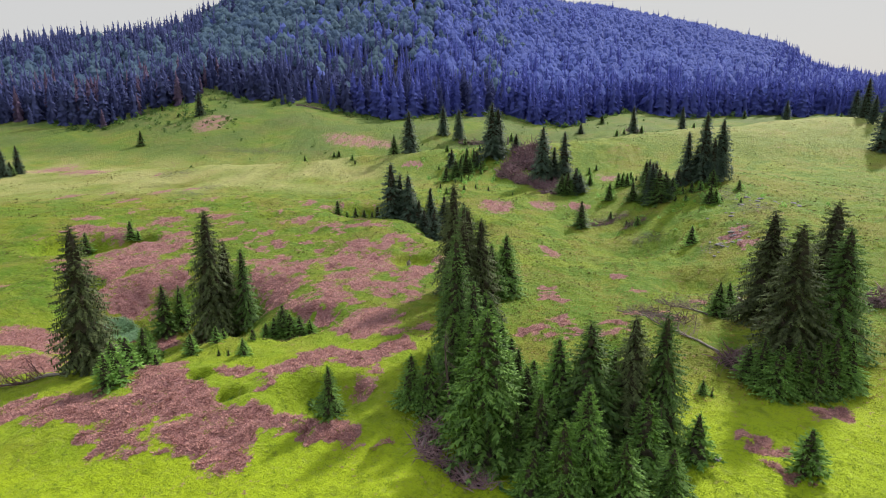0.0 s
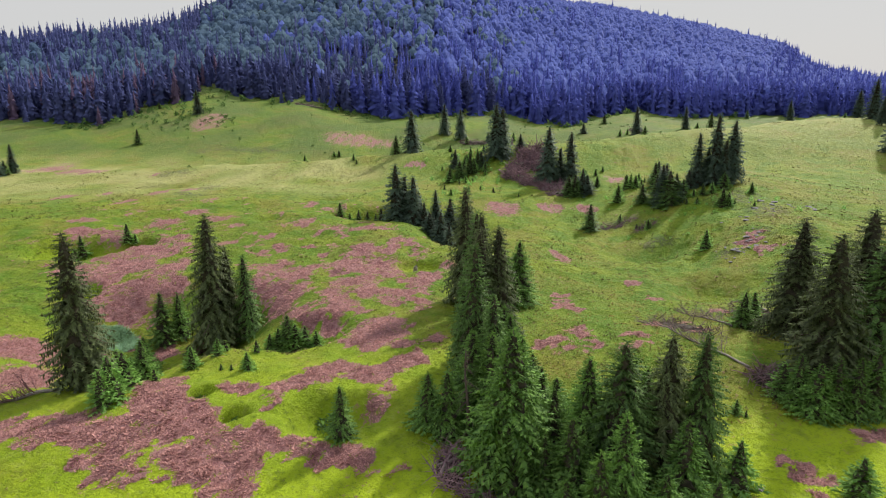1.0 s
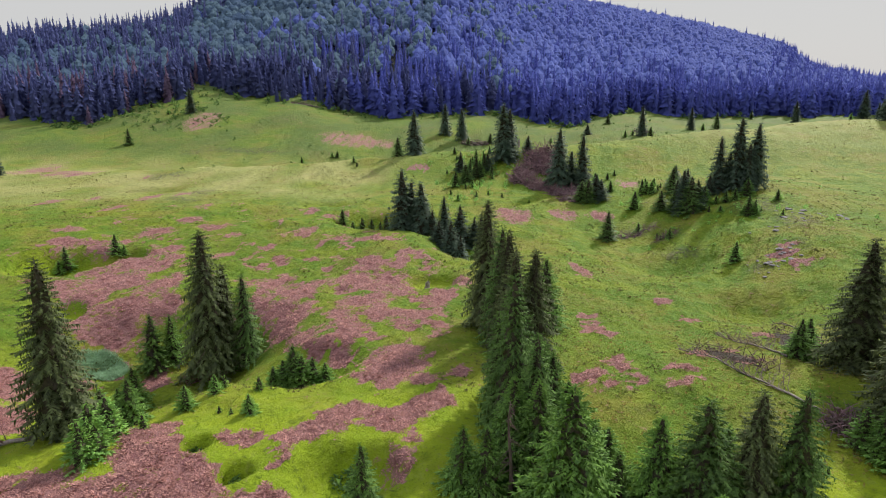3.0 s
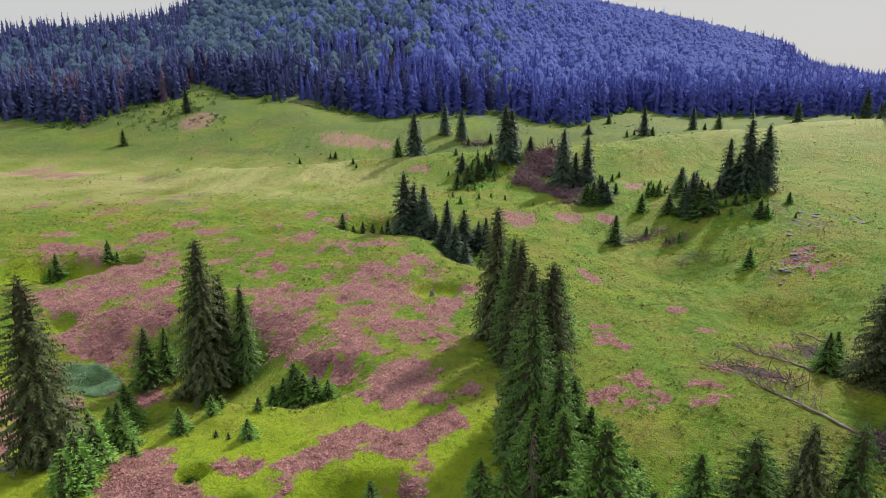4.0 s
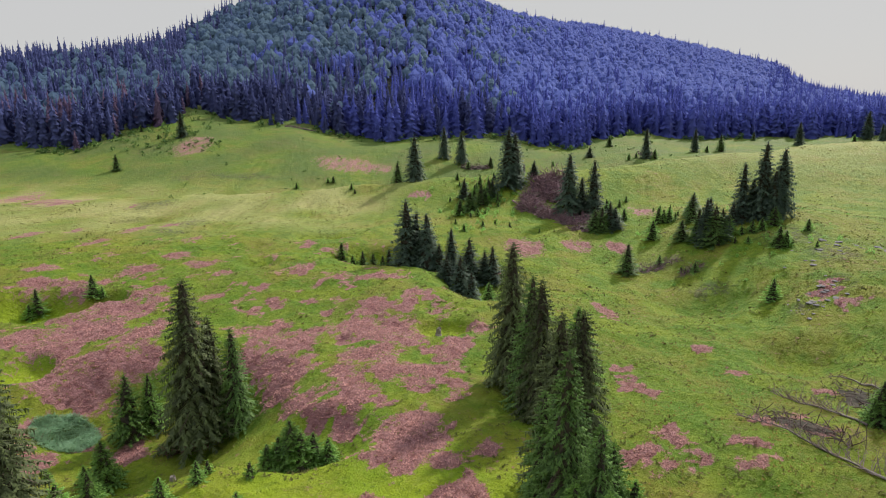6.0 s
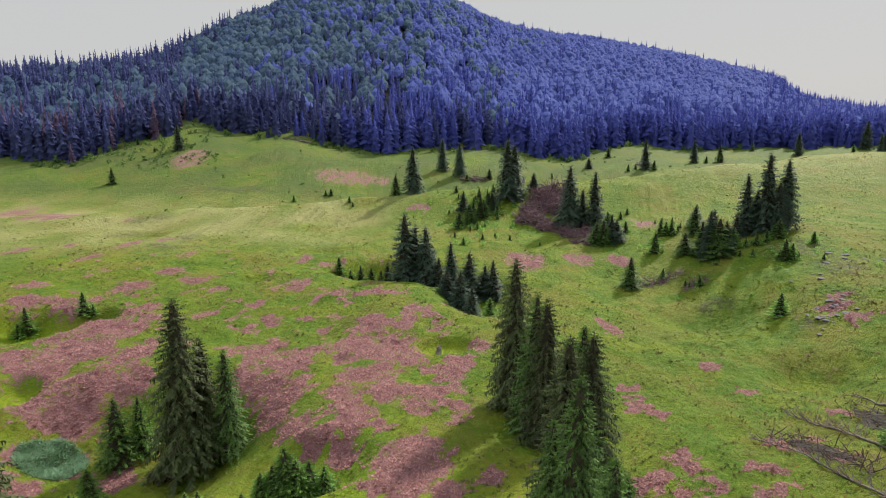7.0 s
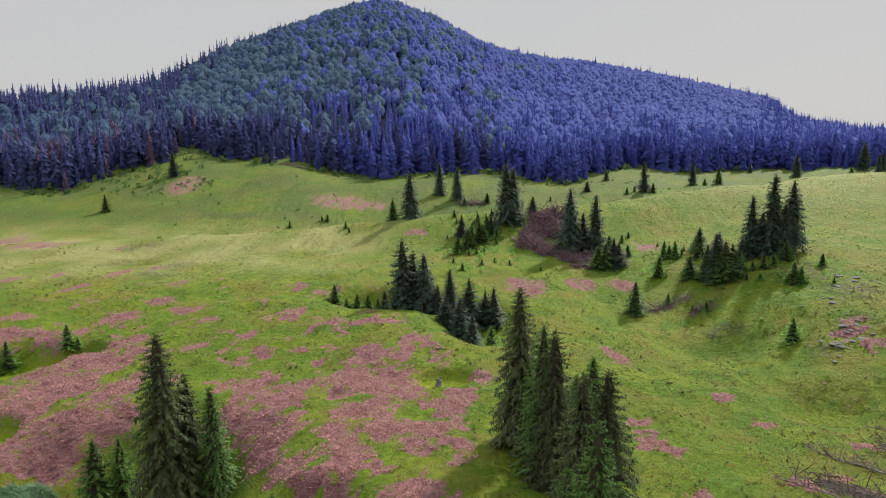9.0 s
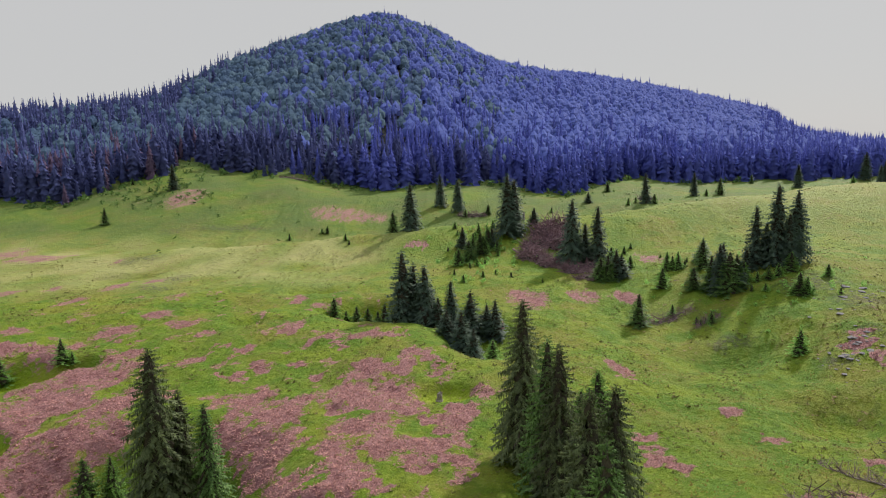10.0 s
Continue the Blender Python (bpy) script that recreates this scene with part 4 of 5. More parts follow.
FAR2 = [
    (182.0, 281.2, 17.1, 0.22), (287.0, 454.9, 19.0, 0.23), (175.4, 265.3, 11.6, 0.21), (268.9, 440.3, 5.2, 0.40), (160.4, 235.1, 20.6, 0.22), (-98.6, 445.9, 4.9, 0.42),
    (-153.9, 386.0, 3.0, 0.37), (-199.1, 392.1, 2.2, 0.42), (287.1, 440.6, 11.6, 0.20), (291.5, 443.1, 12.7, 0.21), (100.7, 409.6, 5.9, 0.42),
]
plant_spruces(CENTRE, "spruce clump in mid pasture", "in a tight clump")
plant_spruces(FRONT, "spruces at the valley foot", "in a thicket on grass", 13.1)
plant_spruces(RIGHT, "spruces by the fallen trunks", "beside fallen trunks")
plant_spruces(LEFT, "spruces round the hollow", "beside a grassy hollow")
plant_spruces(LEFT2, "shrubs of the pasture", "among dried plants")
plant_spruces(RIM, "spruces in the sunken hollow", "in a sunken hollow")
plant_spruces(SLOPE, "young spruces on the slope", "on stony grass")
plant_spruces(SLOPE2, "spruces on the slope", "on the grassy slope")
plant_spruces(KNOLL, "spruces on the knoll", "on the brushy knoll")
plant_spruces(KNOLL2, "trees round the knoll", "on open meadow")
plant_spruces(KNOLL3, "young spruces of the knoll", "on the rough near side of the knoll")
plant_spruces(FAR, "lone trees before the wood", "alone before the wood")
plant_spruces(FAR2, "trees on the hill crest", "on the hill crest")


# ---- the wooded mountain ----
def far_spruce(seed, layers=9, per=6, hanging=0.0):
    """A ragged spire one metre high: slim boughs round a thin core, some with a hanging fringe."""
    rnd = random.Random(seed)
    tris = []
    slim = rnd.uniform(0.8, 1.15)
    for w in range(layers):
        f = w / (layers - 1)
        z = 0.05 + 0.86 * f
        r = slim * (0.150 * (1 - f) ** 0.72 + 0.014)
        t0 = rnd.random() * 6.28
        for b in range(per if f < 0.75 else per - 2):
            t = t0 + 6.283 * b / per + rnd.uniform(-0.35, 0.35)
            k = r * rnd.uniform(0.55, 1.25)
            o, s = np.array((math.cos(t), math.sin(t), 0)), np.array((-math.sin(t), math.cos(t), 0))
            rise = rnd.uniform(-0.5, 0.5) / layers
            z1 = z + rise
            drop = k * rnd.uniform(0.15, 0.75)
            tris.append((o * k * 0.1 + (0, 0, z1 + 0.05 + 0.2 * k), o * k * 0.62 + s * k * 0.42 + (0, 0, z1 - drop * 0.7), o * k * 0.62 - s * k * 0.42 + (0, 0, z1 - drop * 0.7)))
            tris.append((o * k * 0.5 + s * k * 0.34 + (0, 0, z1 - drop * 0.3), o * k * 0.5 - s * k * 0.34 + (0, 0, z1 - drop * 0.3), o * k * 1.08 + (0, 0, z1 - drop)))
            if rnd.random() < hanging:
                tris.append((o * k * 0.4 + s * k * 0.25 + (0, 0, z1 - drop * 0.4), o * k * 0.75 - s * k * 0.2 + (0, 0, z1 - drop * 0.6), o * k * 0.7 + (0, 0, z1 - drop - 0.07)))
    for k in range(6):
        t = k * 1.047
        a, b = np.array((math.cos(t), math.sin(t), 0)) * 0.085 * slim, np.array((math.cos(t + 1.047), math.sin(t + 1.047), 0)) * 0.085 * slim
        tris.append((a + (0, 0, 0.05), b + (0, 0, 0.05), np.array((0, 0, 0.93))))
    tris.append((np.array((0.012, 0, 0.88)), np.array((-0.012, 0.008, 0.88)), np.array((0, 0, 1.0))))
    tris = np.array(tris)
    return outward(tris, tris.mean(1) * (0, 0, 1), (1, 0.05), 0.8)


def far_beech(seed, lobes=5, fine=1):
    """A broad crown of several leafy domes of unequal height, each with a torn rim."""
    rnd = random.Random(seed)
    tris, hearts = [], []
    for n in range(lobes):
        t, away = n * 6.283 / max(1, lobes - 1) + rnd.uniform(-0.4, 0.4), (0.0 if n == 0 else rnd.uniform(0.11, 0.19))
        cx, cy, cz = away * math.cos(t), away * math.sin(t), (0.66 if n == 0 else rnd.uniform(0.40, 0.58))
        wide, high = rnd.uniform(0.13, 0.18), rnd.uniform(0.22, 0.34)
        bm = bmesh.new()
        bmesh.ops.create_icosphere(bm, subdivisions=fine, radius=1.0)
        for v in bm.verts:
            k = rnd.uniform(0.86, 1.12)
            v.co = Vector((cx + v.co.x * wide * k, cy + v.co.y * wide * k, cz + v.co.z * high * k))
        tris += [tuple(np.array(v.co) for v in f.verts) for f in bm.faces if f.calc_center_median().z > cz - 0.45 * high]
        bm.free()
        for _ in range(9):
            u, t = rnd.uniform(-0.3, 1), rnd.random() * 6.283
            c = math.sqrt(max(0, 1 - u * u))
            d = np.array((math.cos(t) * c, math.sin(t) * c, u))
            p, e = np.array((cx, cy, cz)) + d * (wide, wide, high) * rnd.uniform(0.9, 1.15), np.array([rnd.gauss(0, 0.035) for _ in range(6)]).reshape(2, 3)
            tris.append((p, p + e[0], p + e[1]))
        hearts += [(cx * 0.6, cy * 0.6, cz - 0.12)] * (len(tris) - len(hearts))
    return outward(np.array(tris), np.array(hearts), (1, 0.03), 0.8)


def grow_wood(name, models, rows, material, label):
    """One mesh of many far trees; rows of x, y, z, height, width share, model, turn."""
    blocks, turned = [], []
    rows = np.array(rows)
    for k, (model, bent_out) in enumerate(models):
        mine = rows[rows[:, 5] == k]
        if not len(mine):
            continue
        c, s = np.cos(mine[:, 6]), np.sin(mine[:, 6])
        px, py, pz = model[None, :, :, 0], model[None, :, :, 1], model[None, :, :, 2]
        c, s, h, w = (a[:, None, None] for a in (c, s, mine[:, 3], mine[:, 3] * mine[:, 4]))
        x = (px * c - py * s) * w + mine[:, 0, None, None]
        y = (px * s + py * c) * w + mine[:, 1, None, None]
        z = pz * h + mine[:, 2, None, None]
        blocks.append(np.stack([x, y, z], -1).reshape(-1, 3))
        n = np.repeat(bent_out[:, None, :], 3, 1)[None]
        turned.append(np.stack([n[..., 0] * c - n[..., 1] * s, n[..., 0] * s + n[..., 1] * c, n[..., 2] + 0 * c], -1).reshape(-1, 3))
    verts = np.concatenate(blocks)
    me = mesh_arrays(name, verts, np.arange(len(verts)).reshape(-1, 3), material)
    soft_normals(me, np.concatenate(turned))
    return tagged(new(name, me), label, "wood", kind="stuff")


wood_rng = np.random.RandomState(5)
step = 7.6
wx, wy = np.meshgrid(np.arange(-860, 960, step), np.arange(360, 1120, step))
wx = (wx + wood_rng.uniform(-0.45, 0.45, wx.shape) * step).ravel()
wy = (wy + wood_rng.uniform(-0.45, 0.45, wy.shape) * step).ravel()
wu, wd, wedge, wlow, wridge, whigh = woods(wx, wy)
climb = (wd - wedge) / (wridge - wedge)
ragged_edge = 10 * wander(wx, wy, 60, 2.0) + 8 * wander(wx, wy, 22, 4.0)
keep = (wd > wedge + ragged_edge) & (wd < wridge + 26) & (np.abs(wu) < 0.86) & (wood_rng.rand(len(wx)) < 0.94)
wz = height(wx, wy)
kinds = {"spruce": [], "hazier_spruce": [], "beech": [], "hazier_beech": [], "brown": []}
for x, y, z, u, c, d, e, r, q in zip(wx[keep], wy[keep], wz[keep], wu[keep], climb[keep], wd[keep], wedge[keep], wood_rng.rand(int(keep.sum()), 4), wood_rng.rand(int(keep.sum()))):
    mix = 0.5 + 0.5 * float(wander(x, y, 120, 6.0))
    beech_share = 0.12 + 0.8 * min(1, max(0, (c - 0.16 - 0.15 * (mix - 0.5)) / 0.22))
    if u < -0.36:
        beech_share *= 0.45
    if 0.08 < u < 0.36 and 0.11 < c < 0.35:
        beech_share = max(beech_share, 0.6)
    if d < e + 40:
        beech_share = 0.0
    if u < -0.2 and c > 0.8:
        beech_share *= 0.8
    if u > 0.52:
        beech_share *= 0.4
    blue = 0.32 + 0.36 * q < 0.35 + 0.9 * (u + 0.2) + 0.25 * (mix - 0.5)    # bluer-painted copies stand in for thicker haze, likelier towards the right
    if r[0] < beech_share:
        kinds["hazier_beech" if blue else "beech"].append((x, y, z - 1.5, 13 + 7 * r[1], 1.1 + 0.4 * r[2], int(r[3] * 4) + 12 if c < 0.13 else int(r[3] * 6) + (6 if c < 0.42 else 0), r[1] * 6.28))
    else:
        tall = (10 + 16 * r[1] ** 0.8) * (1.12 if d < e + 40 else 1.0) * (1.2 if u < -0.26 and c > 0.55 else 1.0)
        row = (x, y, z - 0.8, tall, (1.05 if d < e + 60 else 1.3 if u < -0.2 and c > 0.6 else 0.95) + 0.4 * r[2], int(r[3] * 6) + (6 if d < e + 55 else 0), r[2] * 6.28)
        kinds["brown" if u < -0.33 and c < 0.3 and r[1] * 7 % 1 < 0.26 else "hazier_spruce" if blue else "spruce"].append(row)
# models 0 to 5 stand far up the slope, 6 to 11, more finely built, along the wood's edge
far_spruces = [far_spruce(k) for k in range(6)] + [far_spruce(k + 20, 15, 8, 0.5) for k in range(6)]
far_beeches = [far_beech(k, 3) for k in range(6)] + [far_beech(k + 20, 5) for k in range(6)] + [far_beech(k + 40, 6, 2) for k in range(4)]
grow_wood("spruce_wood", far_spruces, kinds["spruce"], HAZY_NEEDLES, "dense spruce forest on the mountain slope, haze painted into its needles")
grow_wood("blue_spruce_wood", far_spruces, kinds["hazier_spruce"], HAZIER_NEEDLES, "dense spruce forest on the mountain slope, thicker haze painted in")
grow_wood("beech_wood", far_beeches, kinds["beech"], HAZY_LEAVES, "rounded leafy beech forest covering the mountain, haze in its colour")
grow_wood("dull_beech_wood", far_beeches, kinds["hazier_beech"], HAZIER_LEAVES, "leafy forest on the far mountain shoulder, thicker haze painted in")
grow_wood("dying_spruces", far_spruces, kinds["brown"], HAZY_BROWN, "brownish dying spruces scattered in the forest edge, haze-tinted")


# ---- fallen trunks, brushwood and stumps ----
def bent(a, b, sag, parts, rnd, wiggle=0.1):
    pts = []
    for k in range(parts + 1):
        f = k / parts
        p = a.lerp(b, f)
        pts.append(p + Vector((rnd.uniform(-1, 1) * wiggle, rnd.uniform(-1, 1) * wiggle, -sag * f * f)))
    return pts


def fallen_trunk(seed, foot, tip, thick, branches, label, wood, twig_wood, upright=0.5, branch_long=2.0, thing="fallen_trunk"):
    """A stem lying on the ground from foot to tip, with dead branches standing off it."""
    rnd = random.Random(seed)
    thing_ob = tagged(new(thing), label, "fallen tree")
    a, b = Vector((*foot, 0)), Vector((*tip, 0))
    thing_ob.location = (a.x, a.y, ground_z(a.x, a.y))
    base = Vector(thing_ob.location)
    pts = []
    for k in range(13):
        p = a.lerp(b, k / 12)
        pts.append(Vector((p.x, p.y, ground_z(p.x, p.y) + thick * 1.0 + 0.06 * math.sin(k * 1.7 + seed))) - base)
    part("trunk", mesh_of("trunk", *tube(pts, [thick * (1 - 0.8 * k / 12) for k in range(13)], 9), wood, True), thing_ob)
    way = (b - a).normalized()
    side = Vector((-way.y, way.x, 0))
    for n in range(branches):
        f = 0.18 + 0.8 * (n + rnd.random()) / branches
        p = pts[int(f * 12)].lerp(pts[min(12, int(f * 12) + 1)], f * 12 % 1)
        s = rnd.choice((-1, 1))
        d = (side * s * rnd.uniform(0.3, 1) + Vector((0, 0, 1)) * rnd.uniform(0.0, upright) * 1.6 + way * rnd.uniform(0.1, 0.8)).normalized()
        length = branch_long * rnd.uniform(0.5, 1.2) * (1.15 - 0.7 * f)
        q = p + d * length
        q.z = max(q.z, ground_z(q.x + base.x, q.y + base.y) - base.z + 0.05)
        bough = bent(p, q, -0.15 * length, 3, rnd, 0.06 * length)
        pieces = [tube(bough, [0.05, 0.04, 0.025, 0.008], 4)]
        for _ in range(6):
            c = bough[rnd.randint(1, 3)]
            t = c + Vector((rnd.uniform(-1, 1), rnd.uniform(-1, 1), rnd.uniform(-0.5, 0.6))) * length * 0.35
            pieces.append(tube([c, t], [0.02, 0.006], 3))
        part("dead_branch", mesh_of("dead_branch", *gather(pieces), twig_wood), thing_ob)
    return thing_ob


def brush_pile(seed, x, y, rx, ry, high, count, label, stems=4, material=None, turn=0.0):
    """A heap of dead boughs and stems."""
    rnd = random.Random(seed)
    heap = tagged(new("brush_pile"), label, "brushwood")
    z0 = ground_z(x, y)
    heap.location = (x, y, z0)
    c, s = math.cos(math.radians(turn)), math.sin(math.radians(turn))
    pieces = []
    for _ in range(count):
        r, t = math.sqrt(rnd.random()), rnd.random() * 6.283
        ex, ey = r * math.cos(t) * rx, r * math.sin(t) * ry
        px, py = ex * c - ey * s, ex * s + ey * c
        top = high * (1 - r * r) ** 0.7 * (1 + 0.55 * float(wander(px, py, 6.0, seed)))
        gz = ground_z(x + px, y + py) - z0
        p = Vector((px, py, gz + rnd.random() * top))
        d = Vector((rnd.uniform(-1, 1), rnd.uniform(-1, 1), rnd.uniform(-0.35, 0.8))).normalized() * rnd.uniform(0.7, 2.4) ** 1.5 * (0.5 + 0.22 * high)
        q = p + d
        q.z = max(q.z, gz + 0.03)
        mid = p.lerp(q, 0.5) + Vector((rnd.uniform(-0.15, 0.15), rnd.uniform(-0.15, 0.15), rnd.uniform(0, 0.2)))
        w = rnd.uniform(0.025, 0.075) * (0.7 + 0.22 * high) * (1.6 if y > 190 else 1.0)
        pieces.append(tube([p, mid, q], [w, w * 0.8, w * 0.25], 3))
    # a dark shell filling the heap, painted as the shade between its sticks
    core, spokes = [Vector((0, 0, high * 0.25))], 18
    for ring in (0.35, 0.65, 0.9):
        for k in range(spokes):
            t = 6.2832 * k / spokes
            ex, ey = ring * math.cos(t) * rx * rnd.uniform(0.85, 1.1), ring * math.sin(t) * ry * rnd.uniform(0.85, 1.1)
            px, py = ex * c - ey * s, ex * s + ey * c
            core.append(Vector((px, py, ground_z(x + px, y + py) - z0 - 0.1 + high * 0.3 * (1 - ring * ring) * rnd.uniform(0.2, 1.5))))
    shell = [(0, 1 + k, 1 + (k + 1) % spokes) for k in range(spokes)]
    for ring in (0, 1):
        a, b = 1 + ring * spokes, 1 + (ring + 1) * spokes
        shell += [(a + k, b + k, b + (k + 1) % spokes, a + (k + 1) % spokes) for k in range(spokes)]
    part("heap_core", mesh_of("heap_core", core, shell, CORE_DARK), heap, "dark filler shell, the heap's shaded inside")
    tagged(part("brushwood", mesh_of("brushwood", *gather(pieces), material or BRUSH), heap), kind="stuff")
    for _ in range(stems):
        t = rnd.random() * 6.283
        ex, ey = rx * 0.8 * math.cos(t), ry * 0.8 * math.sin(t)
        p = Vector((ex * c - ey * s, ex * s + ey * c, 0))
        q = Vector((-p.x * rnd.uniform(0.2, 1), -p.y * rnd.uniform(0.2, 1), 0))
        p.z = ground_z(x + p.x, y + p.y) - z0 + 0.1
        q.z = ground_z(x + q.x, y + q.y) - z0 + high * rnd.uniform(0.3, 0.9)
        part("dead_stem", mesh_of("dead_stem", *tube([p, p.lerp(q, 0.5), q], [0.2, 0.16, 0.08], 7), GREY_WOOD), heap, "weathered grey stem")
    return heap


fallen_trunk(1, (33.4, 72.6), (26.3, 92.8), 0.16, 64, "long bare grey fallen spruce trunk on grass", GREY_WOOD, DRY_SPRAY, 0.55, 2.3)
fallen_trunk(2, (38.0, 87.4), (35.6, 102.0), 0.15, 54, "weathered fallen trunk with dead branches on grass", GREY_WOOD, DRY_SPRAY, 0.6, 2.4)
fallen_trunk(3, (49.4, 99.6), (47.3, 108.6), 0.2, 10, "short weathered fallen trunk on grass", GREY_WOOD, DEAD_TWIGS, 0.4, 1.6)
fallen_trunk(4, (-45.2, 71.5), (-56.0, 63.5), 0.24, 90, "fallen brown spruce with rib-like dead branches", GREY_WOOD, REDDISH, 0.7, 3.2)
fallen_trunk(5, (-35.1, 102.8), (-42.2, 99.4), 0.16, 70, "fallen reddish dead spruce in the hollow", REDDISH, REDDISH, 0.75, 2.4)
fallen_trunk(6, (18.5, 226), (33.5, 203), 0.28, 80, "fallen brown spruce below the brushwood heap", BRUSH, BRUSH, 0.7, 4.0)
fallen_trunk(7, (22.0, 228), (34.0, 208), 0.25, 60, "fallen brown spruce below the brushwood heap", BRUSH, BRUSH, 0.7, 4.0)
fallen_trunk(8, (6.8, 230.5), (1.8, 214.5), 0.22, 4, "bleached fallen trunk on the knoll", GREY_WOOD, GREY_WOOD, 0.3, 1.0)
for n, (x, y, rx, ry, high, count) in enumerate([
    (30.4, 234.1, 5.0, 5.0, 3.6, 520),
    (32.8, 227.9, 4.5, 5.0, 3.2, 420),
    (25.6, 227.4, 5.0, 4.0, 2.4, 380),
    (22.2, 220.3, 3.0, 3.0, 2.6, 260),
    (26.3, 216.9, 6.0, 3.5, 1.8, 360),
    (30.3, 211.7, 6.0, 3.0, 1.6, 340),
    (33.0, 205.5, 5.0, 3.0, 1.5, 300),
    (34.1, 197.3, 4.0, 2.5, 1.0, 200),
    (39.2, 217.8, 5.0, 3.0, 1.4, 220),
    (34.8, 237.9, 4.0, 4.0, 3.6, 380),
]):
    brush_pile(30 + n, x, y, rx, ry, high, count, "tangled purplish dead brushwood on the knoll", 6, None, 25.0 * n)
brush_pile(13, 38.0, 209, 5, 5, 1.6, 200, "dead brushwood round spruce stems", 3)
brush_pile(14, 34.6, 70.6, 2.0, 1.6, 1.5, 170, "tangle of dead roots and brushwood", 2)
brush_pile(15, 66.0, 91.0, 4.5, 2.0, 2.2, 260, "brown brushwood heap on the grass", 3)
brush_pile(16, -1.6, 55.4, 1.5, 3.4, 0.9, 260, "dead boughs at the foot of spruces", 2)
brush_pile(17, 1.4, 51.0, 3.2, 1.2, 0.8, 260, "dead boughs at the foot of spruces", 2, None, -35)
brush_pile(18, 16.0, 351, 8, 3, 1.8, 140, "dark far heap of dead branches", 2)
brush_pile(19, 110, 372, 6, 3, 1.8, 120, "dark far heap of dead branches", 2)
brush_pile(20, -84, 425, 10, 3, 1.6, 120, "dark heap of dead branches by the wood", 2)
brush_pile(21, 43.0, 166, 6.5, 1.3, 0.7, 200, "low line of dead branches on grass", 0, None, 12)
brush_pile(22, 49.0, 160.5, 3.5, 1.2, 0.5, 120, "low line of dead branches on grass", 0, None, 20)
brush_pile(23, -38.6, 101.0, 4.2, 1.5, 1.3, 300, "reddish dead boughs under the spruces of the hollow", 0, REDDISH, 25)
brush_pile(24, 45.5, 97, 3, 8, 0.7, 180, "scattered dead twigs beside fallen trunks", 0, DEAD_TWIGS)
brush_pile(25, 31.5, 88, 2.2, 7, 0.8, 170, "scattered dead twigs beside a fallen trunk", 0, DEAD_TWIGS, 18)


def snag(x, y, tall, seed):
    rnd = random.Random(seed)
    ob = tagged(new("dead_spruce"), "bare grey dead spruce snag in the clump", "dead tree")
    ob.location = (x, y, ground_z(x, y) - 0.1)
    pts = [Vector((0.15 * math.sin(k), 0.1 * math.cos(k * 1.4), tall * k / 6)) for k in range(7)]
    part("trunk", mesh_of("trunk", *tube(pts, [0.2 * (1.1 - k / 6.2) for k in range(7)], 8), BARK, True), ob)
    for _ in range(26):
        f = rnd.uniform(0.15, 0.97)
        az = rnd.random() * 6.283
        length = 2.3 * (1.15 - f) * rnd.uniform(0.5, 1.1)
        p = Vector((0, 0, tall * f))
        d = Vector((math.cos(az), math.sin(az), -0.25))
        bough = bent(p, p + d * length, 0.25 * length, 3, rnd, 0.04)
        pieces = [tube(bough, [0.045, 0.035, 0.02, 0.006], 4)]
        for _ in range(6):
            c = bough[rnd.randint(1, 3)]
            pieces.append(tube([c, c + Vector((rnd.uniform(-0.4, 0.4), rnd.uniform(-0.4, 0.4), rnd.uniform(-0.6, 0)))], [0.016, 0.004], 3))
        part("dead_branch", mesh_of("dead_branch", *gather(pieces), DEAD_TWIGS), ob)


snag(0.2, 60.2, 9.5, 3)


def stump(x, y, tall, thick, seed):
    rnd = random.Random(seed)
    ob = tagged(new("tree_stump"), "broken grey tree stump in a grassy hollow", "stump")
    ob.location = (x, y, ground_z(x, y) - 0.1)
    v, f = tube([Vector((0, 0, 0)), Vector((0.02, 0, tall * 0.3)), Vector((0.05, 0.02, tall * 0.75)), Vector((0.06, 0.02, tall))], [thick * 1.5, thick * 1.05, thick, thick * 0.85], 11)
    for k in range(33, 44):
        v[k] = v[k] + Vector((0, 0, rnd.uniform(-0.35, 0.4) * tall * 0.5))
    part("bole", mesh_of("bole", v, f, GREY_WOOD), ob)
    part("splinter", mesh_of("splinter", *tube([Vector((thick * 0.5, 0, tall * 0.7)), Vector((thick * 0.6, 0, tall * 1.45))], [thick * 0.3, 0.01], 5), GREY_WOOD), ob)


stump(-7.0, 124.6, 1.2, 0.4, 1)
stump(25.5, 249, 2.4, 0.4, 2)
stump(-38.2, 92.5, 0.9, 0.35, 3)


# ---- stones ----
def stone_mesh(seed):
    rnd = random.Random(seed)
    bm = bmesh.new()
    bmesh.ops.create_icosphere(bm, subdivisions=2, radius=1.0)
    for v in bm.verts:
        n = noise.noise(v.co * 1.1 + Vector((seed * 3.1, 0, 0))) * 0.45 + noise.noise(v.co * 2.7 + Vector((0, seed, 0))) * 0.18
        v.co = v.co * (1 + n)
        v.co.z = v.co.z * 0.55
        v.co = Vector((v.co.x, v.co.y, min(v.co.z, 0.42 + 0.1 * rnd.random())))
    me = bpy.data.meshes.new("stone")
    bm.to_mesh(me)
    bm.free()
    me.materials.append(STONE)
    return me


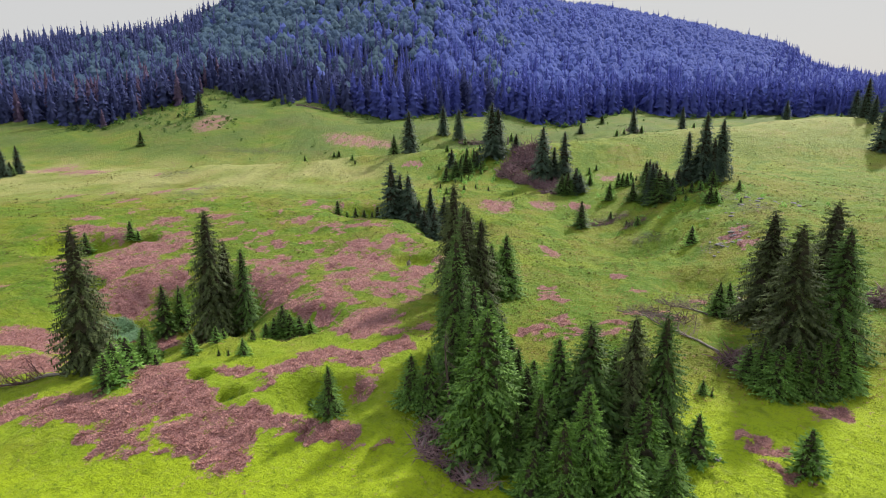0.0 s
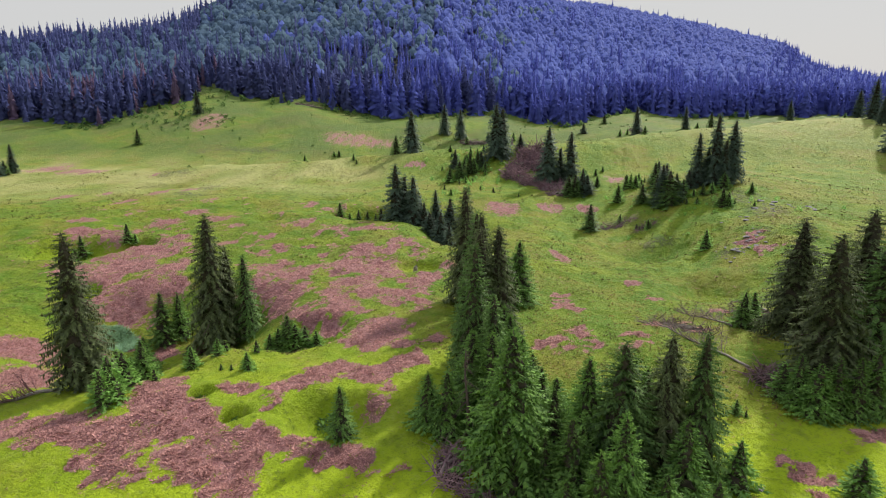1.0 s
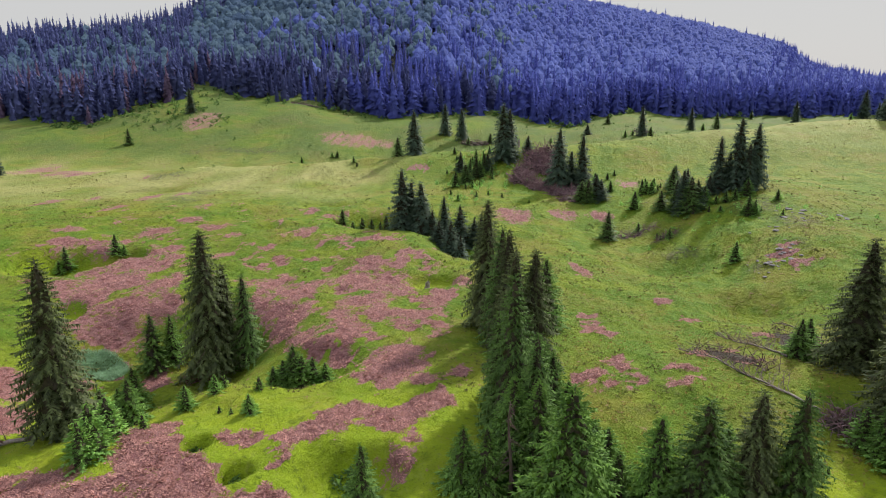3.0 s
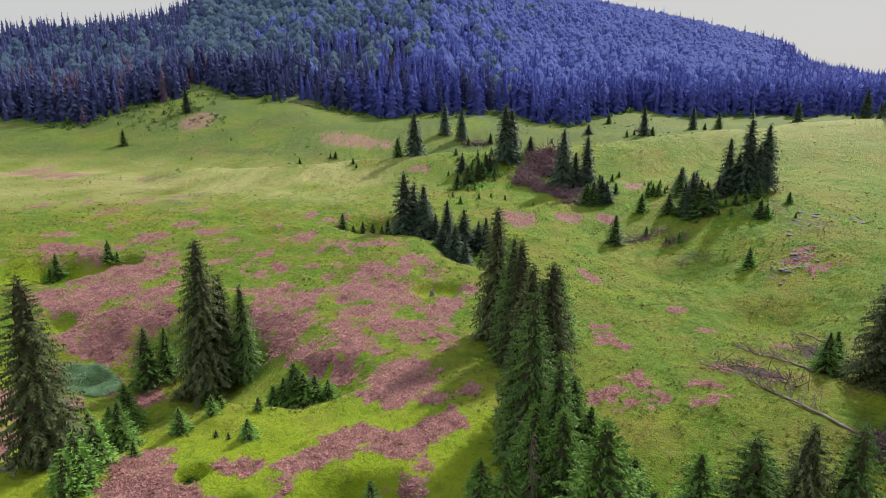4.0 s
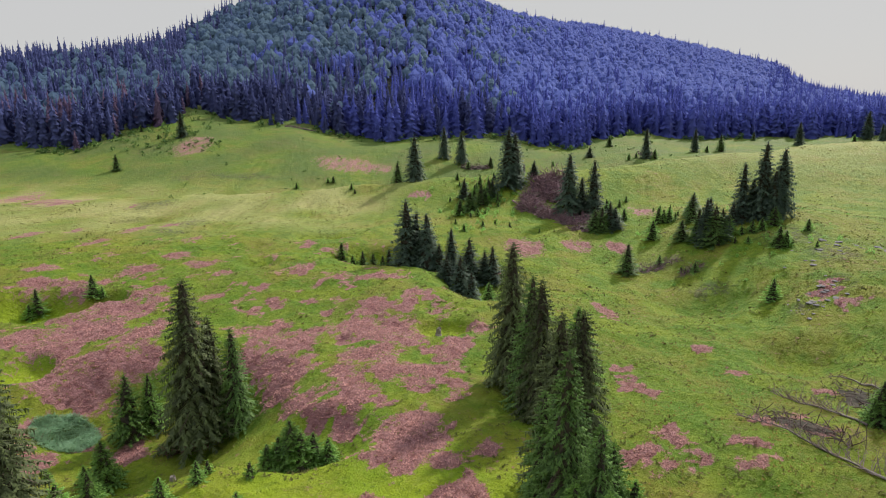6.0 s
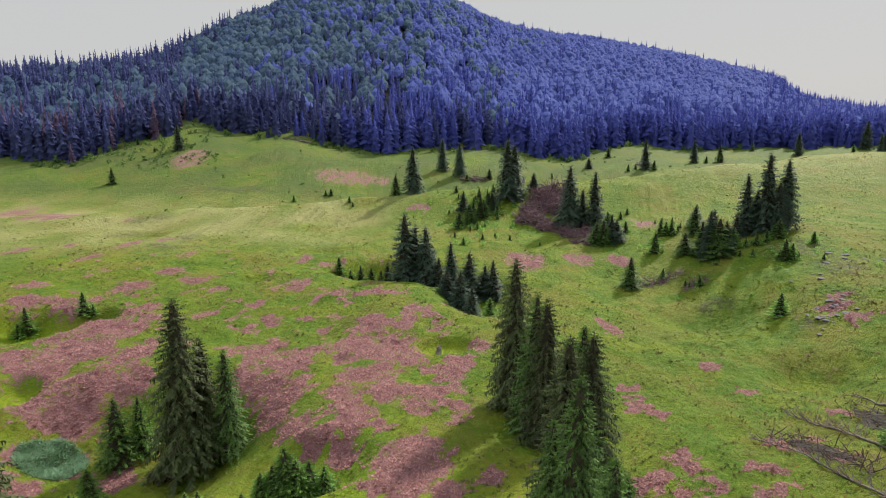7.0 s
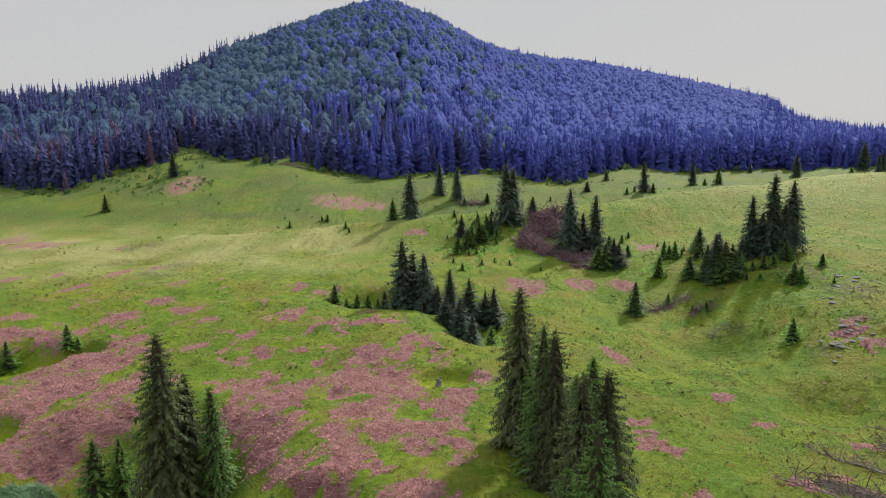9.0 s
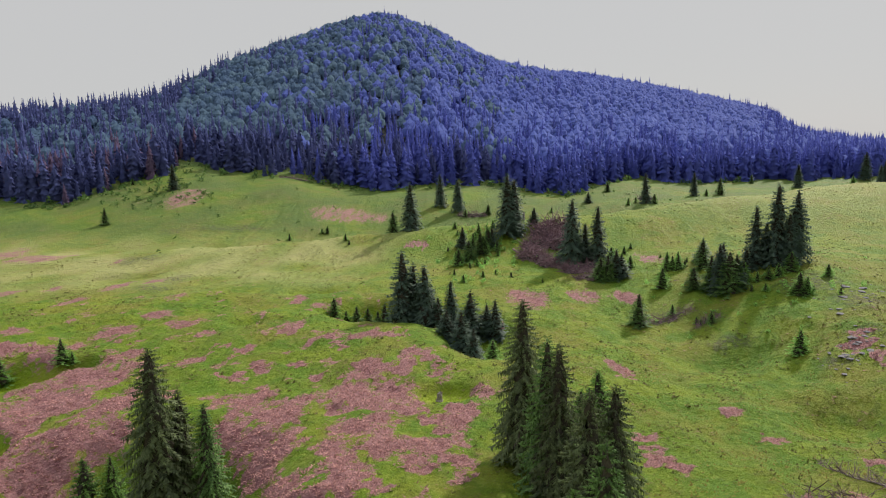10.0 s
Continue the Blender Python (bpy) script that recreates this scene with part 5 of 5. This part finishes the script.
STONES = [stone_mesh(k) for k in range(5)]
stone_rng = random.Random(8)
for x0, y0, rx, ry, n in ((57.5, 131, 4, 5, 24), (62.5, 134, 3, 4, 14), (76, 157, 5, 6, 16), (83, 154, 5, 5, 14), (62, 136, 4, 4, 8), (70, 150, 8, 6, 10), (58, 182, 10, 6, 12)):
    for _ in range(n):
        x, y = stone_rng.gauss(x0, rx * 0.5), stone_rng.gauss(y0, ry * 0.5)
        size = stone_rng.choice((0.12, 0.15, 0.2, 0.28, 0.42, 0.6))
        ob = tagged(new("boulder", STONES[stone_rng.randrange(5)]), "pale grey limestone boulder half sunk in turf", "stone", "boulders on the slope")
        ob.matrix_basis = pose(x, y, ground_z(x, y) + size * 0.02, 0, 0, stone_rng.random() * 360) @ Matrix.Diagonal((size * 1.4, size, size * 0.6, 1))
lone = tagged(new("boulder", STONES[1]), "single grey stone lying on short grass", "stone")
lone.matrix_basis = pose(24.5, 51.4, ground_z(24.5, 51.4) + 0.05, 0, 0, 40) @ Matrix.Diagonal((0.45, 0.3, 0.3, 1))


# ---- turf, dried plants, reeds and scrub ----
def blades(name, x, y, size, width, lean, per, material, label, category, rng, flat=False):
    """Tufts of slim blades, or flat curled leaves, at the places given; one mesh."""
    n = len(x)
    z = height(x, y)
    turn = rng.uniform(0, 6.283, (n, per))
    long_, wide = size[:, None] * rng.uniform(0.6, 1.3, (n, per)), width * size[:, None] * rng.uniform(0.7, 1.3, (n, per))
    tilt = rng.uniform(lean[0], lean[1], (n, per))
    ox, oy = np.cos(turn), np.sin(turn)
    bx, by = x[:, None] + ox * size[:, None] * 0.15, y[:, None] + oy * size[:, None] * 0.15
    bz = np.broadcast_to(z[:, None], bx.shape) - 0.02
    a = np.stack([bx - oy * wide, by + ox * wide, bz], -1)
    b = np.stack([bx + oy * wide, by - ox * wide, bz], -1)
    c = np.stack([bx + ox * long_ * np.cos(tilt), by + oy * long_ * np.cos(tilt), bz + long_ * np.sin(tilt) + 0.02], -1)
    verts = np.stack([a, b, c], 2).reshape(-1, 3)
    me = mesh_arrays(name, verts, np.arange(len(verts)).reshape(-1, 3), material)
    return tagged(new(name, me), label, category, kind="stuff")


turf_rng = np.random.RandomState(21)


def scatter(count, low, high, near_power=1.6):
    """Places ahead, thinning with distance."""
    f = turf_rng.rand(count) ** near_power
    y = low + (high - low) * f
    x = -4 + (turf_rng.rand(count) * 2 - 1) * (14 + 0.72 * y)
    return x, y


tx, ty = scatter(90000, 44, 190)
tc = cover_of(tx, ty)
clumps = wander(tx, ty, 4.7, 13.0) + wander(tx, ty, 1.9, 14.0) + turf_rng.rand(len(tx)) * 0.8
pick = (tc[:, 0] < 0.42) & (clumps > 0.25) & (turf_rng.rand(len(tx)) > smooth((ty - 70) / 110))
tx, ty = tx[pick], ty[pick]
blades("grass", tx, ty, turf_rng.uniform(0.10, 0.22, len(tx)) * (1 + ty / 200), 0.12, (0.2, 1.0), 3, GRASS, "tufts of yellow-green pasture grass", "grass", turf_rng)
ux, uy = scatter(26000, 60, 200, 1.1)
uc = cover_of(ux, uy)
pick = (uc[:, 0] < 0.4) & (uc[:, 3] < 0.3) & (wander(ux, uy, 23, 15.0) + 0.6 * wander(ux, uy, 7, 16.0) + turf_rng.rand(len(ux)) > 0.55)
ux, uy = ux[pick], uy[pick]
blades("tussocks", ux, uy, turf_rng.uniform(0.18, 0.42, len(ux)), 0.28, (0.15, 0.8), 5, TUSSOCK, "dull green and brown tussocks in the pasture", "tussocks", turf_rng)
ox, oy = scatter(20000, 62, 150, 1.1)
pick = (cover_of(ox, oy)[:, 0] < 0.4) & (ox > 4 + 4 * wander(ox, oy, 30, 24.0)) & (wander(ox, oy, 17, 25.0) + 0.7 * wander(ox, oy, 5, 26.0) + turf_rng.rand(len(ox)) > 0.35)
ox, oy = ox[pick], oy[pick]
blades("ochre_tussocks", ox, oy, turf_rng.uniform(0.14, 0.32, len(ox)), 0.3, (0.1, 0.7), 4, TUSSOCK_OCHRE, "ochre and rust tussocks in the pasture", "tussocks", turf_rng)
vx, vy = scatter(9000, 120, 290, 1.0)
pick = (cover_of(vx, vy)[:, 0] < 0.4) & (wander(vx, vy, 31, 19.0) + 0.6 * wander(vx, vy, 9, 20.0) + turf_rng.rand(len(vx)) > 0.62)
vx, vy = vx[pick], vy[pick]
blades("far_tussocks", vx, vy, turf_rng.uniform(0.25, 0.6, len(vx)), 0.4, (0.15, 0.8), 4, TUSSOCK, "dull green and brown tussocks on the slope", "tussocks", turf_rng)
lx, ly = scatter(440000, 44, 200)
lc = cover_of(lx, ly)
pick = lc[:, 0] + turf_rng.rand(len(lx)) * 0.4 + 0.12 * wander(lx, ly, 1.7, 18.0) > 0.66
lx, ly = lx[pick], ly[pick]
blades("dried_plants", lx, ly, turf_rng.uniform(0.13, 0.30, len(lx)) * (1 + ly / 600), 0.3, (0.05, 0.7), 3, DRIED_PLANTS, "reddish-brown dried leafy plants covering the turf", "dried plants", turf_rng)
ra, rr = turf_rng.uniform(0, 6.283, 5200), np.sqrt(turf_rng.rand(5200))
blades("reeds", -55.6 + 4.0 * rr * np.cos(ra), 102.6 + 3.2 * rr * np.sin(ra), turf_rng.uniform(0.3, 0.6, 5200), 0.14, (0.2, 0.9), 3, REEDS, "pale green reed bed at the hollow's floor", "reeds", turf_rng)


def scrub(name, places, rng, material, label):
    """Low clumps of leafy scrub as one mesh."""
    verts = []
    for x, y, size in places:
        z = ground_z(x, y)
        for _ in range(22):
            t, u = rng.uniform(0, 6.283), rng.rand()
            p = np.array((x + size * math.cos(t) * (1 - u * 0.7) * 0.6, y + size * math.sin(t) * (1 - u * 0.7) * 0.6, z + size * u * 0.9))
            d = rng.normal(0, 0.3 * size, (2, 3))
            verts.extend((p, p + d[0], p + d[1]))
    me = mesh_arrays(name, np.array(verts), np.arange(len(verts)).reshape(-1, 3), material)
    return tagged(new(name, me), label, "scrub", kind="stuff")


scrub_rng = np.random.RandomState(31)
places = []
for _ in range(120):      # the spur under the wood
    u, d = scrub_rng.uniform(-0.49, -0.32), scrub_rng.uniform(330, 430)
    places.append((ORIGIN[0] + u * d, ORIGIN[1] + d, scrub_rng.uniform(0.8, 2.4)))
for _ in range(170):      # the far meadow
    u, d = scrub_rng.uniform(-0.5, 0.45), scrub_rng.uniform(230, 400)
    places.append((ORIGIN[0] + u * d, ORIGIN[1] + d, scrub_rng.uniform(0.4, 1.1)))
for _ in range(130):      # the foot of the wood
    u = scrub_rng.uniform(-0.62, 0.5)
    d = float(along(EDGE, u, 1, 0.012)) + scrub_rng.uniform(-14, 4)
    places.append((ORIGIN[0] + u * d, ORIGIN[1] + d, scrub_rng.uniform(1.2, 3.4)))
pits = [(-23.4 + 0.5 * math.cos(k * 2.1), 63.6 + 0.6 * math.sin(k * 2.1) + 0.3, 0.7 + 0.15 * (k % 3)) for k in range(14)]
pits += [(-28.2 + 0.5 * math.cos(k * 2.1), 67.4 + 0.4 * math.sin(k * 2.1) + 0.2, 0.6) for k in range(10)]
pits += [(-14.0 + 1.1 * math.cos(k * 2.4), 65.4 + 0.8 * math.sin(k * 2.4), 0.5 + 0.12 * (k % 4)) for k in range(12)]
scrub("pit_scrub", pits, scrub_rng, NEEDLES, "dark green leafy scrub filling the small pits")
scrub("far_scrub", places, scrub_rng, NEEDLES, "low dark green scrub dotted over the far meadow")
places = [(scrub_rng.normal(14, 12), scrub_rng.normal(226, 14), scrub_rng.uniform(0.5, 1.3)) for _ in range(90)]
places += [(scrub_rng.normal(60, 14), scrub_rng.normal(170, 12), scrub_rng.uniform(0.4, 1.0)) for _ in range(60)]
scrub("knoll_scrub", places, scrub_rng, NEEDLES_YOUNG, "low green scrub on the knoll and slope")
